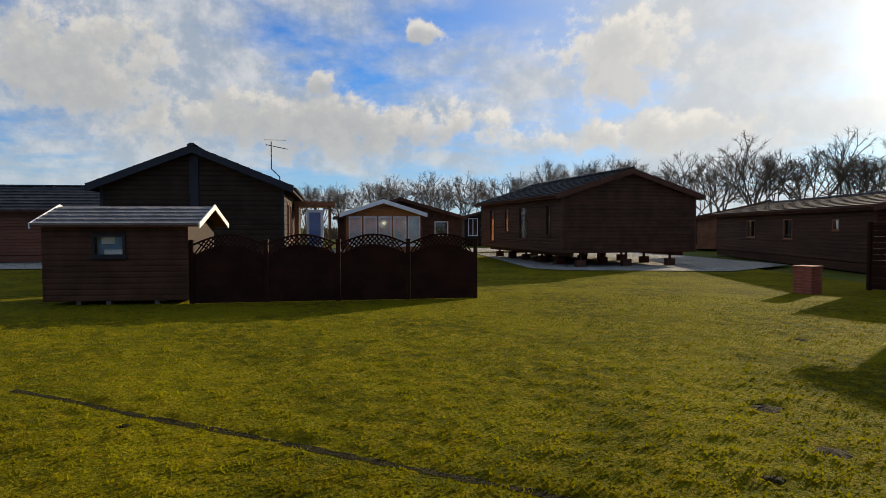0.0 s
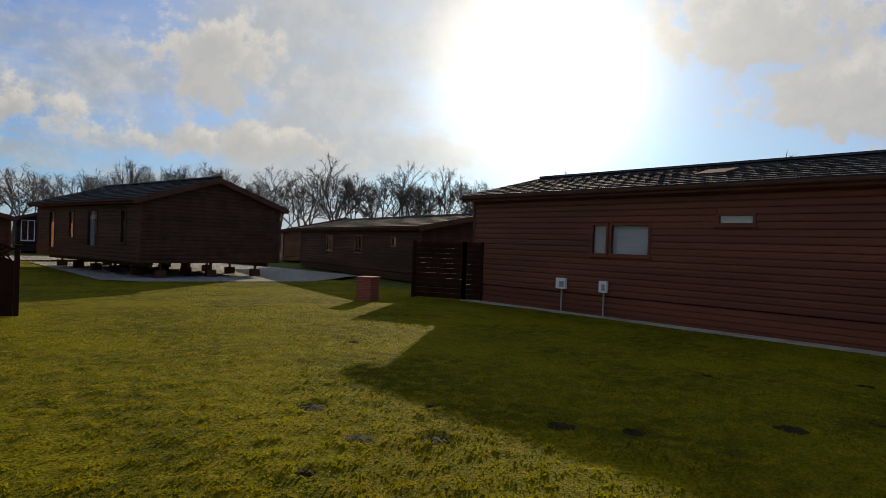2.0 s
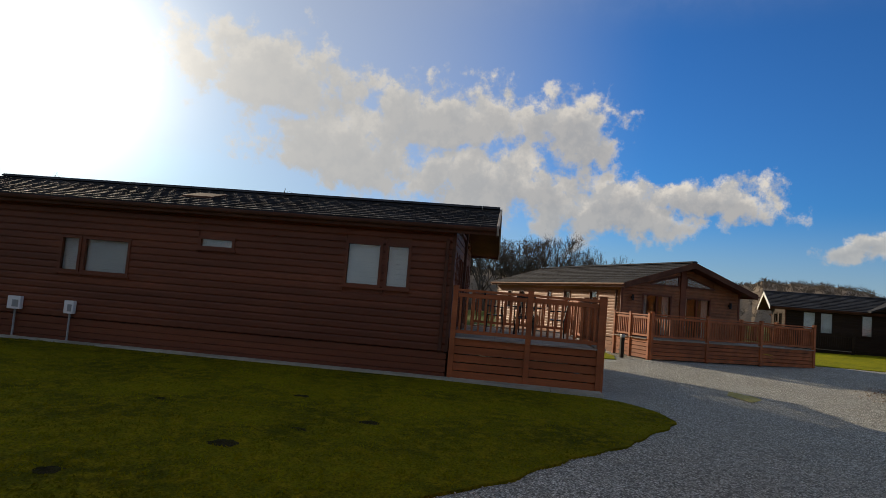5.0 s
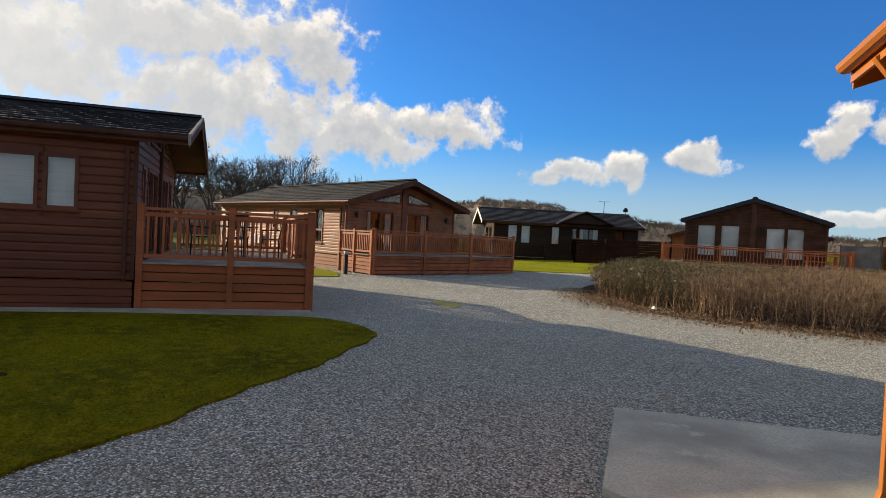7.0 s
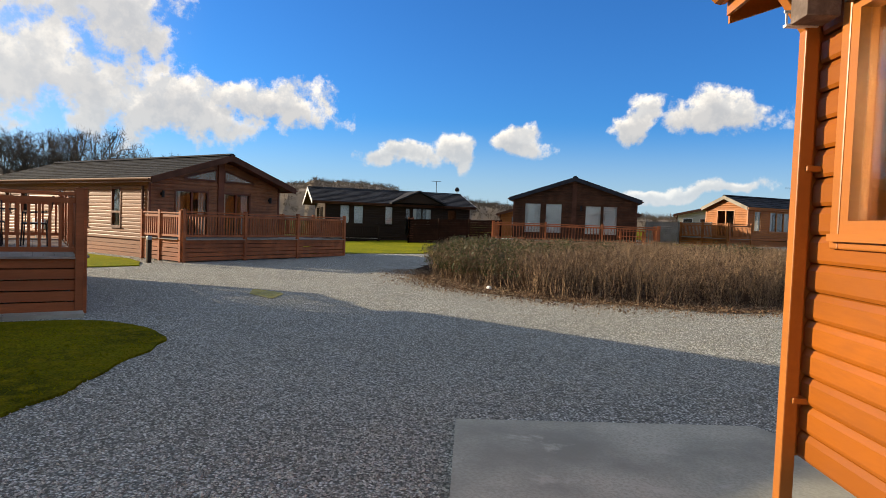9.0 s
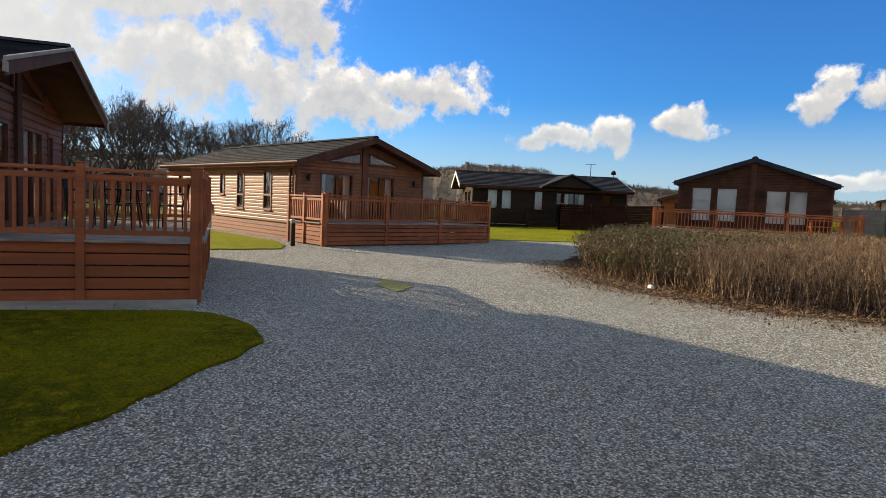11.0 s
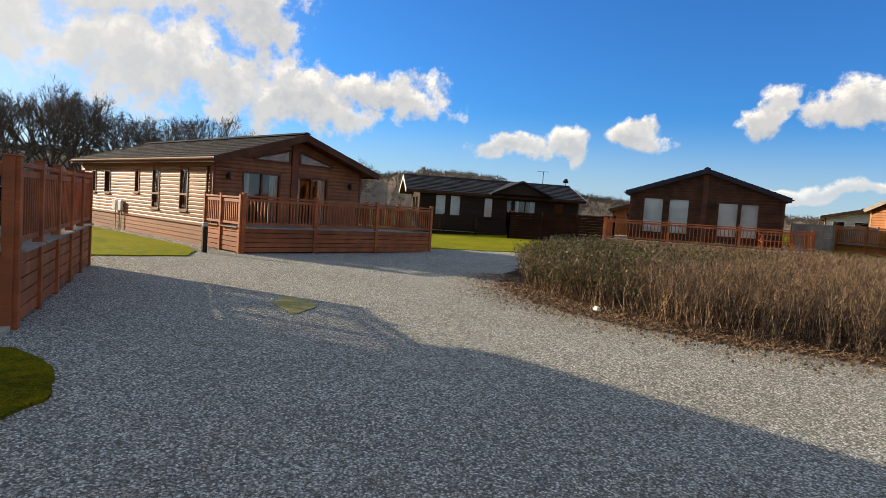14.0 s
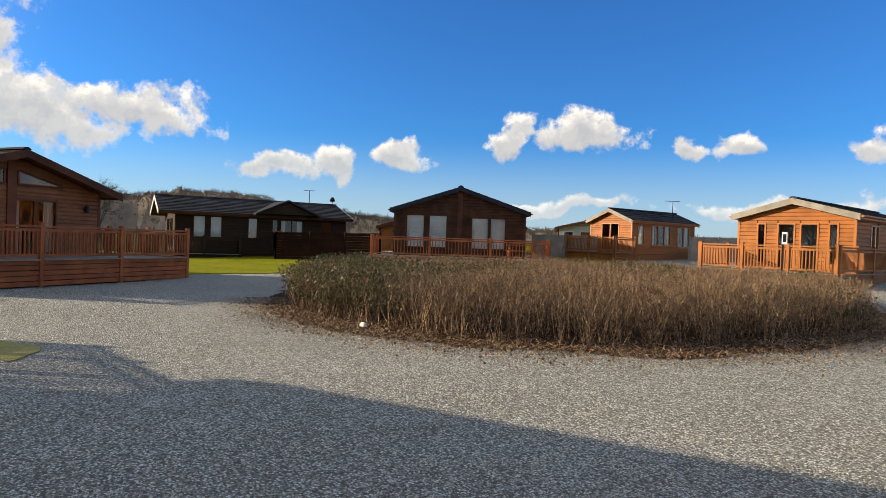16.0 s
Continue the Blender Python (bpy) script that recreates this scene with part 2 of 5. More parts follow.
GRAIN = (1, 0.12, 1)
M = {
    "grass": ground_material("mown_mossy_grass", ((0.1, 0.105, 0.008), (0.23, 0.215, 0.008), (0.28, 0.225, 0.01)), (0.55, 5.0, 34.0), 0.5, 1.0, 0.06, 0.95, spec=0.025),
    # same grass as the lawn, with sunlight put into a brighter colour
    "lit_grass": ground_material("sunlit_lawn_grass", ((0.2, 0.23, 0.008), (0.33, 0.33, 0.008), (0.36, 0.32, 0.012)), (0.4, 4.0, 30.0), 0.5, 0.6, 0.03),
    "field": ground_material("far_grass", ((0.07, 0.10, 0.015), (0.12, 0.14, 0.02), (0.15, 0.14, 0.03)), (0.05, 0.5, 8.0), 0.5, 0.6, 0.05),
    "blade": material("grass_blade", (0.21, 0.2, 0.006), 0.95, 0.45, 0.6, 6.0, 0.0, thin=0.42, spec=0.012, patch=((0.25, 0.2, 0.008), 0.5, 0.7)),
    "gravel": ground_material("grey_gravel", ((0.47, 0.465, 0.395), (0.62, 0.62, 0.55), (0.52, 0.49, 0.39)), (0.45, 2.0, 90.0), 0.5, 0.8, 0.03, 0.9, 56.0),
    "stone": material("gravel_stone", (0.5, 0.49, 0.42), 0.85, 0.7, 38.0, 90.0, 0.2),
    "soil": ground_material("leaf_litter", ((0.05, 0.028, 0.016), (0.11, 0.06, 0.032), (0.16, 0.1, 0.06)), (3.0, 12.0, 60.0), 0.5, 1.0, 0.05),
    # bare mud of the patches; also the painted shade in the rut
    "mud": ground_material("mud_and_rut_shade", ((0.028, 0.024, 0.01), (0.05, 0.042, 0.018), (0.05, 0.052, 0.01)), (3.0, 12.0, 60.0), 0.5, 1.0, 0.04),
    "concrete": material("concrete", (0.4, 0.385, 0.3), 0.8, 0.3, 1.1, 45.0, 0.25, patch=((0.56, 0.53, 0.43), 0.56, 0.7)),
    "brown": material("red_brown_stained_boards", (0.165, 0.047, 0.018), 0.55, 0.3, 2.0, 40.0, 0.25, GRAIN, per_piece=0.35),
    "brown_b": material("mid_brown_stained_boards", (0.28, 0.105, 0.042), 0.55, 0.3, 2.0, 40.0, 0.25, GRAIN, per_piece=0.25),
    "brown_d": material("dark_brown_stained_boards", (0.074, 0.033, 0.017), 0.65, 0.35, 2.0, 40.0, 0.25, GRAIN, spec=0.15),
    "black": material("near_black_stained_boards", (0.036, 0.022, 0.013), 0.65, 0.35, 2.0, 40.0, 0.25, GRAIN, spec=0.15),
    "deck": material("red_brown_deck_timber", (0.4, 0.115, 0.036), 0.6, 0.35, 2.5, 50.0, 0.3, GRAIN, per_piece=0.35),
    "deck_floor": material("weathered_deck_floor", (0.3, 0.25, 0.2), 0.75, 0.3, 2.5, 50.0, 0.3),
    "orange": material("orange_stained_boards", (0.35, 0.098, 0.008), 0.45, 0.22, 1.5, 30.0, 0.2, (0.15, 0.15, 1), per_piece=0.25, patch=((0.45, 0.15, 0.016), 0.6, 0.5), spec=0.35),
    "orange_trim": material("golden_oak_frame", (0.4, 0.13, 0.018), 0.42, 0.15, 2.0, 30.0, 0.15, GRAIN, spec=0.5),
    "orange_f": material("light_orange_boards", (0.34, 0.112, 0.02), 0.55, 0.3, 1.5, 30.0, 0.2, GRAIN),
    "tile": material("dark_roof_tile", (0.042, 0.044, 0.048), 0.9, 0.45, 1.2, 40.0, 0.3, patch=((0.08, 0.083, 0.085), 0.56, 0.5), spec=0.12),
    "slate_trim": material("blue_black_verge", (0.02, 0.023, 0.032), 0.6, 0.3, 2.0, 30.0, 0.1, spec=0.25),
    "tile_grey": material("grey_roof_tile", (0.2, 0.19, 0.18), 0.55, 0.3, 1.2, 40.0, 0.3),
    "fascia": material("dark_fascia", (0.1, 0.045, 0.028), 0.75, 0.25, 2.0, 30.0, 0.1, spec=0.12),
    "white": material("white_upvc", (0.78, 0.77, 0.74), 0.4, 0.06, 2.0, 30.0, 0.05, spec=0.5),
    "blind": material("cream_blind", (0.75, 0.73, 0.68), 0.8, 0.08, 3.0, 60.0, 0.1),
    "curtain": material("cream_curtain", (0.5, 0.46, 0.4), 0.9, 0.2, 6.0, 60.0, 0.2, (6, 6, 0.2)),
    # dark colour stands in for the shade inside the rooms
    "inside": material("room_shade", (0.12, 0.11, 0.1), 0.9, 0.1),
    "dark_metal": material("black_metal", (0.02, 0.02, 0.022), 0.4, 0.2, 5.0, 60.0, 0.1, metal=0.6),
    "grey": material("grey_plastic", (0.3, 0.31, 0.3), 0.5, 0.1, 3.0, 40.0, 0.1),
    "brick": material("red_brick", (0.3, 0.085, 0.05), 0.85, 0.35, 5.0, 60.0, 0.4, per_piece=0.4),
    "mortar": material("mortar", (0.3, 0.27, 0.23), 0.95, 0.2, 8.0, 80.0, 0.4),
    "bark": material("bare_bark", (0.13, 0.1, 0.075), 0.9, 0.35, 0.5, 9.0, 0.3),
    "twig": material("far_bare_twigs", (0.2, 0.15, 0.1), 0.95, 0.35, 0.06, 2.0, 0.0),
    "stem": material("dry_stem", (0.34, 0.225, 0.13), 0.85, 0.6, 8.0, 30.0, 0.1, patch=((0.035, 0.02, 0.012), 0.46, 0.95)),
    "leaf": material("dark_green_leaf", (0.06, 0.08, 0.022), 0.5, 0.4, 1.5, 12.0, 0.1, thin=0.3, patch=((0.16, 0.09, 0.035), 0.5, 0.7)),
    "litter": material("dead_leaf", (0.24, 0.14, 0.075), 0.9, 0.6, 9.0, 30.0, 0.1),
    "straw": material("dry_stalk", (0.42, 0.31, 0.18), 0.9, 0.5, 9.0, 30.0, 0.1),
    # opaque glossy blue for the shed window and the porch door pane
    "blue": material("blue_gloss", (0.05, 0.2, 0.42), 0.2, 0.3, 1.5, 6.0, 0.0, spec=0.6),
    "fence_dark": material("dark_red_fence_stain", (0.03, 0.011, 0.006), 0.75, 0.35, 2.0, 40.0, 0.25, per_piece=0.35, spec=0.1),
    "fence_grey": material("weathered_fence", (0.3, 0.27, 0.22), 0.85, 0.25, 2.0, 40.0, 0.25),
    "grey_wood": material("weathered_brown_grey_wood", (0.17, 0.125, 0.1), 0.85, 0.35, 9.0, 60.0, 0.3),
    "cream": material("cream_panel", (0.6, 0.57, 0.48), 0.6, 0.1, 2.0, 30.0, 0.1),
    "moss": ground_material("moss", ((0.38, 0.34, 0.11), (0.5, 0.43, 0.14), (0.5, 0.45, 0.24)), (2.0, 12.0, 60.0), 0.5, 0.8, 0.02),
    "glass": glass_material(),
}


# ---- mesh helpers ----
class Kit:
    """Collects boxes, prisms and tubes and makes one mesh of them."""

    def __init__(self):
        self.v, self.f = [], []

    def poly(self, pts, faces):
        k = len(self.v)
        self.v += [tuple(p) for p in pts]
        self.f += [tuple(k + i for i in f) for f in faces]
        return self

    def box(self, x0, y0, z0, x1, y1, z1):
        x0, x1, y0, y1, z0, z1 = min(x0, x1), max(x0, x1), min(y0, y1), max(y0, y1), min(z0, z1), max(z0, z1)
        return self.poly([(x0, y0, z0), (x1, y0, z0), (x1, y1, z0), (x0, y1, z0), (x0, y0, z1), (x1, y0, z1), (x1, y1, z1), (x0, y1, z1)],
                         [(0, 3, 2, 1), (4, 5, 6, 7), (0, 1, 5, 4), (1, 2, 6, 5), (2, 3, 7, 6), (3, 0, 4, 7)])

    def prism(self, ring, shift):
        """A ring of points swept along shift."""
        n, s = len(ring), Vector(shift)
        pts = [Vector(p) for p in ring] + [Vector(p) + s for p in ring]
        return self.poly(pts, [tuple(range(n))[::-1], tuple(range(n, 2 * n))] + [(i, (i + 1) % n, n + (i + 1) % n, n + i) for i in range(n)])

    def beam(self, a, b, w, h=None, side=None):
        """A square beam from a to b."""
        a, b = Vector(a), Vector(b)
        d = (b - a).normalized()
        u = d.cross(Vector((0, 0, 1)) if abs(d.z) < 0.95 else Vector((1, 0, 0))).normalized()
        t = u.cross(d)
        u, t = u * w / 2, t * (h or w) / 2
        return self.prism([a - u - t, a + u - t, a + u + t, a - u + t], b - a)

    def tube(self, a, b, r0, r1, sides=6):
        a, b = Vector(a), Vector(b)
        d = (b - a).normalized()
        u = d.cross(Vector((0, 0, 1)) if abs(d.z) < 0.95 else Vector((1, 0, 0))).normalized()
        t = u.cross(d)
        pts = []
        for p, r in ((a, r0), (b, r1)):
            pts += [p + (u * math.cos(q) + t * math.sin(q)) * r for q in (2 * math.pi * i / sides for i in range(sides))]
        return self.poly(pts, [tuple(range(sides))[::-1], tuple(range(sides, 2 * sides))] + [(i, (i + 1) % sides, sides + (i + 1) % sides, sides + i) for i in range(sides)])

    def mesh(self, name, mat, fix=True):
        me = bpy.data.meshes.new(name)
        me.from_pydata(self.v, [], self.f)
        me.materials.append(M[mat])
        if fix and len(self.f) < 60000:
            bm = bmesh.new()
            bm.from_mesh(me)
            bmesh.ops.recalc_face_normals(bm, faces=bm.faces)
            bm.to_mesh(me)
            bm.free()
        return me

    def make(self, name, mat, parent=None, bevel=0.0, fix=True):
        ob = new(name, self.mesh(name, mat, fix))
        ob.parent = parent
        if bevel:
            b = ob.modifiers.new("edges", "BEVEL")
            b.width, b.segments, b.limit_method = bevel, 2, "ANGLE"
        return ob


def thing(name, m, label, category, group=""):
    ob = new(name)
    ob.empty_display_size = 0.2
    ob.matrix_world = m
    return tagged(ob, label, category, group)


def rise(y):
    """The ground climbs gently towards the south."""
    return 0.027 * max(0.0, -y - 9.0)


def sheet(name, pts, lift, mat, step=3.0, drop=0.0):
    """A sheet of ground with that outline, following the rise."""
    bm = bmesh.new()
    face = bm.faces.new([bm.verts.new((x, y, 0)) for x, y in pts])
    y = -9.0
    low = min(p[1] for p in pts)
    while y > max(low, -80):
        bmesh.ops.bisect_plane(bm, geom=bm.verts[:] + bm.edges[:] + bm.faces[:], plane_co=(0, y, 0), plane_no=(0, 1, 0))
        y -= step
    if drop:
        out = bmesh.ops.extrude_face_region(bm, geom=bm.faces[:])
        for v in [g for g in out["geom"] if isinstance(g, bmesh.types.BMVert)]:
            v.co.z += drop
    for v in bm.verts:
        v.co.z += rise(max(v.co.y, -80)) + lift - drop
    bmesh.ops.triangulate(bm, faces=bm.faces[:])
    bmesh.ops.recalc_face_normals(bm, faces=bm.faces)
    me = bpy.data.meshes.new(name)
    bm.to_mesh(me)
    bm.free()
    if not drop and me.polygons[0].normal.z < 0:
        me.flip_normals()
    me.materials.append(M[mat])
    return tagged(new(name, me), kind="structure")


def wavy(pts, step=0.25, size=0.06, seed=0.0):
    """The same outline with a worn, uneven edge."""
    out = []
    for (x0, y0), (x1, y1) in zip(pts, pts[1:]):
        n = max(1, int(math.hypot(x1 - x0, y1 - y0) / step))
        for i in range(n):
            x, y = x0 + (x1 - x0) * i / n, y0 + (y1 - y0) * i / n
            out.append((x + size * noise.noise((x * 1.7, y * 1.7, seed)), y + size * noise.noise((x * 1.7, y * 1.7, seed + 9))))
    return out + [pts[-1]]


# ---- ground ----
ground = sheet("ground", [(-2500, -2500), (2500, -2500), (2500, 2500), (-2500, 2500)], -0.06, "field", 6.0)
tagged(ground, "wide flat grassland reaching the horizon", "ground")
drive = sheet("road_gravel", [(-16, 6), (-16, -14), (-4, -62), (46, -62), (46, -8), (40, 2), (12, 3)], 0.0, "gravel")
tagged(drive, "grey loose gravel drive", "gravel road")
EDGE = [(-22.0, 6.0), (-9.0, 3.2), (-2.0, 2.45), (1.5, 2.2), (3.0, 1.85), (3.88, 1.49), (4.97, 0.93), (5.8, 0.3), (6.62, -0.28), (7.4, -0.7), (8.4, -1.36), (9.0, -1.7), (9.6, -2.02), (10.15, -2.28), (10.75, -2.5), (11.35, -2.48), (12.0, -2.2), (12.4, -1.85), (12.6, -1.45)]
lawn = sheet("lawn", wavy(EDGE, 0.07, 0.13) + [(12.75, 4.0), (12.1, 12.0), (12.1, 40.0), (-22.0, 40.0)], 0.03, "grass", drop=0.06)
tagged(lawn, "mossy mown lawn in low winter sun", "lawn")
lawn_b = sheet("lawn_by_lodge", wavy([(21.9, 8.0), (21.9, -0.4), (22.2, -1.6), (22.7, -2.75), (24.2, -2.8), (25.6, -2.55)], 0.2, 0.06) + [(31.5, 0.45), (38.0, 3.9), (38.0, 8.0)], 0.03, "lit_grass", drop=0.05)
tagged(lawn_b, "bright green grass strip beside lodge", "lawn")
lawn_c = sheet("lawn_in_front", wavy([(29.2, -9.8), (28.6, -12.2), (27.9, -14.0), (27.4, -16.0), (28.6, -18.0), (33.0, -20.0)], 0.25, 0.08) + [(44.0, -25.5), (46.0, -12.0), (38.0, -7.0)], 0.03, "lit_grass", drop=0.05)
tagged(lawn_c, "bright green mown grass in front of dark lodge", "lawn")
lawn_d = sheet("lawn_far", [(19.0, -27.0), (24.6, -27.5), (29.0, -33.0), (40.0, -40.0), (60.0, -30.0), (60.0, -60.0), (30.0, -60.0), (27.5, -36.0), (24.5, -32.5)], 0.03, "grass", drop=0.05)
tagged(lawn_d, "green grass between far lodges", "lawn")
north_road = sheet("road_north", [(-30, 40.5), (-30, 36.5), (-2, 38.5), (6, 42), (14, 44), (14, 49), (-2, 47)], 0.07, "gravel")
tagged(north_road, "pale gravel road beyond lawn", "gravel road")
west_road = sheet("road_west", [(-40, 24), (-15, 24.2), (-14.2, 27), (-16, 36.5), (-40, 36.5)], 0.07, "gravel")
tagged(west_road, "pale gravel patch beside lodge", "gravel road")
pad_h = sheet("pavement_pad", [(2.0, 38.5), (3.4, 24.2), (4.6, 23.0), (10.5, 22.3), (14.5, 26.0), (13.0, 39.0)], 0.06, "gravel")
tagged(pad_h, "gravel hardstanding under raised lodge", "hardstanding")
patch = sheet("moss_patch", [(15.32 + 0.75 * math.cos(a) * (1 + 0.2 * math.sin(3 * a)), -4.75 + 0.28 * math.sin(a) * (1 + 0.2 * math.cos(4 * a))) for a in (i * math.pi / 12 for i in range(24))], 0.012, "moss")
tagged(patch, "yellowish moss patch on gravel", "moss")
# dark strip along the rut: its shadow line put in as colour
groove = Kit()
for i in range(46):
    x, y = -4.3 + i * 0.115, 6.15 - i * 0.0575
    w = 0.02 + 0.04 * random.random()
    y += 0.03 * noise.noise((x, y, 0))
    groove.poly([(x, y - w, 0.0325), (x + 0.115, y - 0.0575 - w, 0.0325), (x + 0.115, y - 0.0575 + w, 0.0325), (x, y + w, 0.0325)], [(0, 1, 2, 3)])
tagged(groove.make("mud_groove", "mud"), "narrow muddy rut across the lawn, its shadow line painted dark", "rut", kind="structure")
MUD = [(2.87, 5.46, 0.22), (2.77, 4.36, 0.2), (4.55, 3.77, 0.22), (3.3, 4.0, 0.2), (5.0, 3.3, 0.18), (6.4, 2.6, 0.25), (8.1, 1.6, 0.2), (7.3, 2.2, 0.18), (3.9, 4.9, 0.12), (9.3, 3.0, 0.2), (8.0, 4.4, 0.15), (2.1, 3.9, 0.12), (-2.6, 5.0, 0.1), (5.1, 8.8, 0.16)]
for x, y, r in MUD:
    k = Kit()
    ring = [(0.62 * r * (1 + 0.45 * noise.noise((x + 2 * math.cos(a), y + 2 * math.sin(a), 3))) * math.cos(a), 0.6 * r * (1 + 0.45 * noise.noise((x + 2 * math.cos(a), y + 2 * math.sin(a), 5))) * math.sin(a), 0.0) for a in (i * math.pi / 9 for i in range(18))]
    ring2 = [(px_ * 0.6 + 0.02, py_ * 0.6, 0.004 + 0.012 * random.random()) for px_, py_, _ in ring]
    k.poly(ring + ring2 + [(0, 0, 0.02)], [(i, (i + 1) % 18, 18 + (i + 1) % 18, 18 + i) for i in range(18)] + [(18 + i, 18 + (i + 1) % 18, 36) for i in range(18)])
    ob = k.make("mud_patch", "mud")
    ob.location = (x, y, 0.034)
    tagged(ob, "bare churned mud patch in the grass", "mud patch", "mud patches")


# ---- lodges ----
def spans(a, b, z0, z1, holes):
    """What is left of a..b beside the holes that a course from z0 to z1 meets."""
    out = [(a, b)]
    for h in holes:
        if h[2] < z1 - 0.01 and h[3] > z0 + 0.01:
            out = [s for p, q in out for s in ((p, min(q, h[0])), (max(p, h[1]), q)) if s[1] - s[0] > 0.03]
    return out


def place(side, W, L):
    """Wall frames: local (along, out, up) to lodge space."""
    return {
        "west": lambda s, o, z: (-o, s, z),
        "east": lambda s, o, z: (W + o, s, z),
        "front": lambda s, o, z: (s, -o, z),
        "back": lambda s, o, z: (s, L + o, z),
    }[side]


def board_ring(at, s, z0, z1, t):
    """The lapped, rounded section of a board, out by t."""
    h = z1 - z0
    return [at(s, 0.0, z0), at(s, t * 0.75, z0), at(s, t, z0 + h * 0.12), at(s, t, z0 + h * 0.72), at(s, t * 0.55, z0 + h * 0.93), at(s, 0.0, z1)]


def window(parent, at, h, frame_mat, kind, bars=0):
    """A framed window in the hole h = (from, to, low, high): frame, pane, sill, and what hangs behind."""
    s0, s1, z0, z1 = h[:4]
    w = 0.06
    k = Kit()

    def bar(a, b, c, d, o0=-0.04, o1=0.05):
        p, q = at(a, o0, c), at(b, o1, d)
        k.box(*p, *q)
    bar(s0, s1, z0, z0 + w), bar(s0, s1, z1 - w, z1), bar(s0, s0 + w, z0 + w, z1 - w), bar(s1 - w, s1, z0 + w, z1 - w)
    for i in range(bars):
        c = s0 + (s1 - s0) * (i + 1) / (bars + 1)
        bar(c - w * 0.6, c + w * 0.6, z0 + w, z1 - w)
    if kind == "split":
        bar(s0 + w, s1 - w, z0 + (z1 - z0) * 0.36, z0 + (z1 - z0) * 0.36 + 0.07)
    unit = k.make("window", frame_mat, parent)
    g = Kit()
    p, q = at(s0 + w * 0.8, -0.006, z0 + w * 0.8), at(s1 - w * 0.8, 0.006, z1 - w * 0.8)
    pane = g.box(*p, *q).make("pane", "glass", unit)
    pane.visible_shadow = False
    s = Kit()
    p, q = at(s0 - 0.04, 0.0, z0 - 0.035), at(s1 + 0.04, 0.085, z0)
    s.box(*p, *q).make("sill", frame_mat, unit)
    b = Kit()
    if kind == "blind":
        n = max(4, int((z1 - z0) / 0.1))
        for i in range(n):
            c = z0 + (z1 - z0) * (i + 0.5) / n
            p, q = at(s0 + 0.03, -0.10, c - (z1 - z0) / n * 0.49), at(s1 - 0.03, -0.09 + 0.004 * (i % 2), c + (z1 - z0) / n * 0.49)
            b.box(*p, *q)
        b.make("blind", "blind", unit)
    elif kind in ("curtain", "split"):
        for a, c in ((s0 + 0.02, s0 + (s1 - s0) * 0.24), (s1 - (s1 - s0) * 0.24, s1 - 0.02)):
            n = 6
            for i in range(n):
                p, q = at(a + (c - a) * i / n, -0.15 - 0.03 * (i % 2), z0), at(a + (c - a) * (i + 1) / n, -0.12 - 0.03 * (i % 2), z1)
                b.box(*p, *q)
        b.make("curtain", "curtain", unit)
    return unit


def tiles(kit, p, along, down, n_along, n_down, size_a, size_d):
    """Overlapping tiles on a slope: each a thin wedge, thick at its lower edge."""
    a, d = Vector(along).normalized(), Vector(down).normalized()
    n = a.cross(d).normalized()
    if n.z < 0:
        n = -n
    for j in range(n_down):
        off = 0.5 * size_a if j % 2 else 0.0
        for i in range(n_along + (1 if j % 2 else 0)):
            u0, u1 = max(0, i * size_a - off), min(n_along * size_a, (i + 1) * size_a - off)
            if u1 - u0 < 0.02:
                continue
            q0 = Vector(p) + a * (u0 + 0.006) + d * (j * size_d)
            q1 = Vector(p) + a * (u1 - 0.006) + d * (j * size_d)
            lift = 0.034 + 0.008 * random.random()
            mid = (q0 + q1) / 2
            kit.poly([q0 + n * 0.006, mid + n * 0.009, q1 + n * 0.006, q1 + d * size_d * 1.04 + n * lift, mid + d * size_d * 1.04 + n * (lift + 0.004), q0 + d * size_d * 1.04 + n * lift,
                      q0 + d * size_d * 1.04, q1 + d * size_d * 1.04], [(0, 1, 4, 5), (1, 2, 3, 4), (5, 4, 3, 7, 6), (0, 5, 6), (2, 7, 3)])


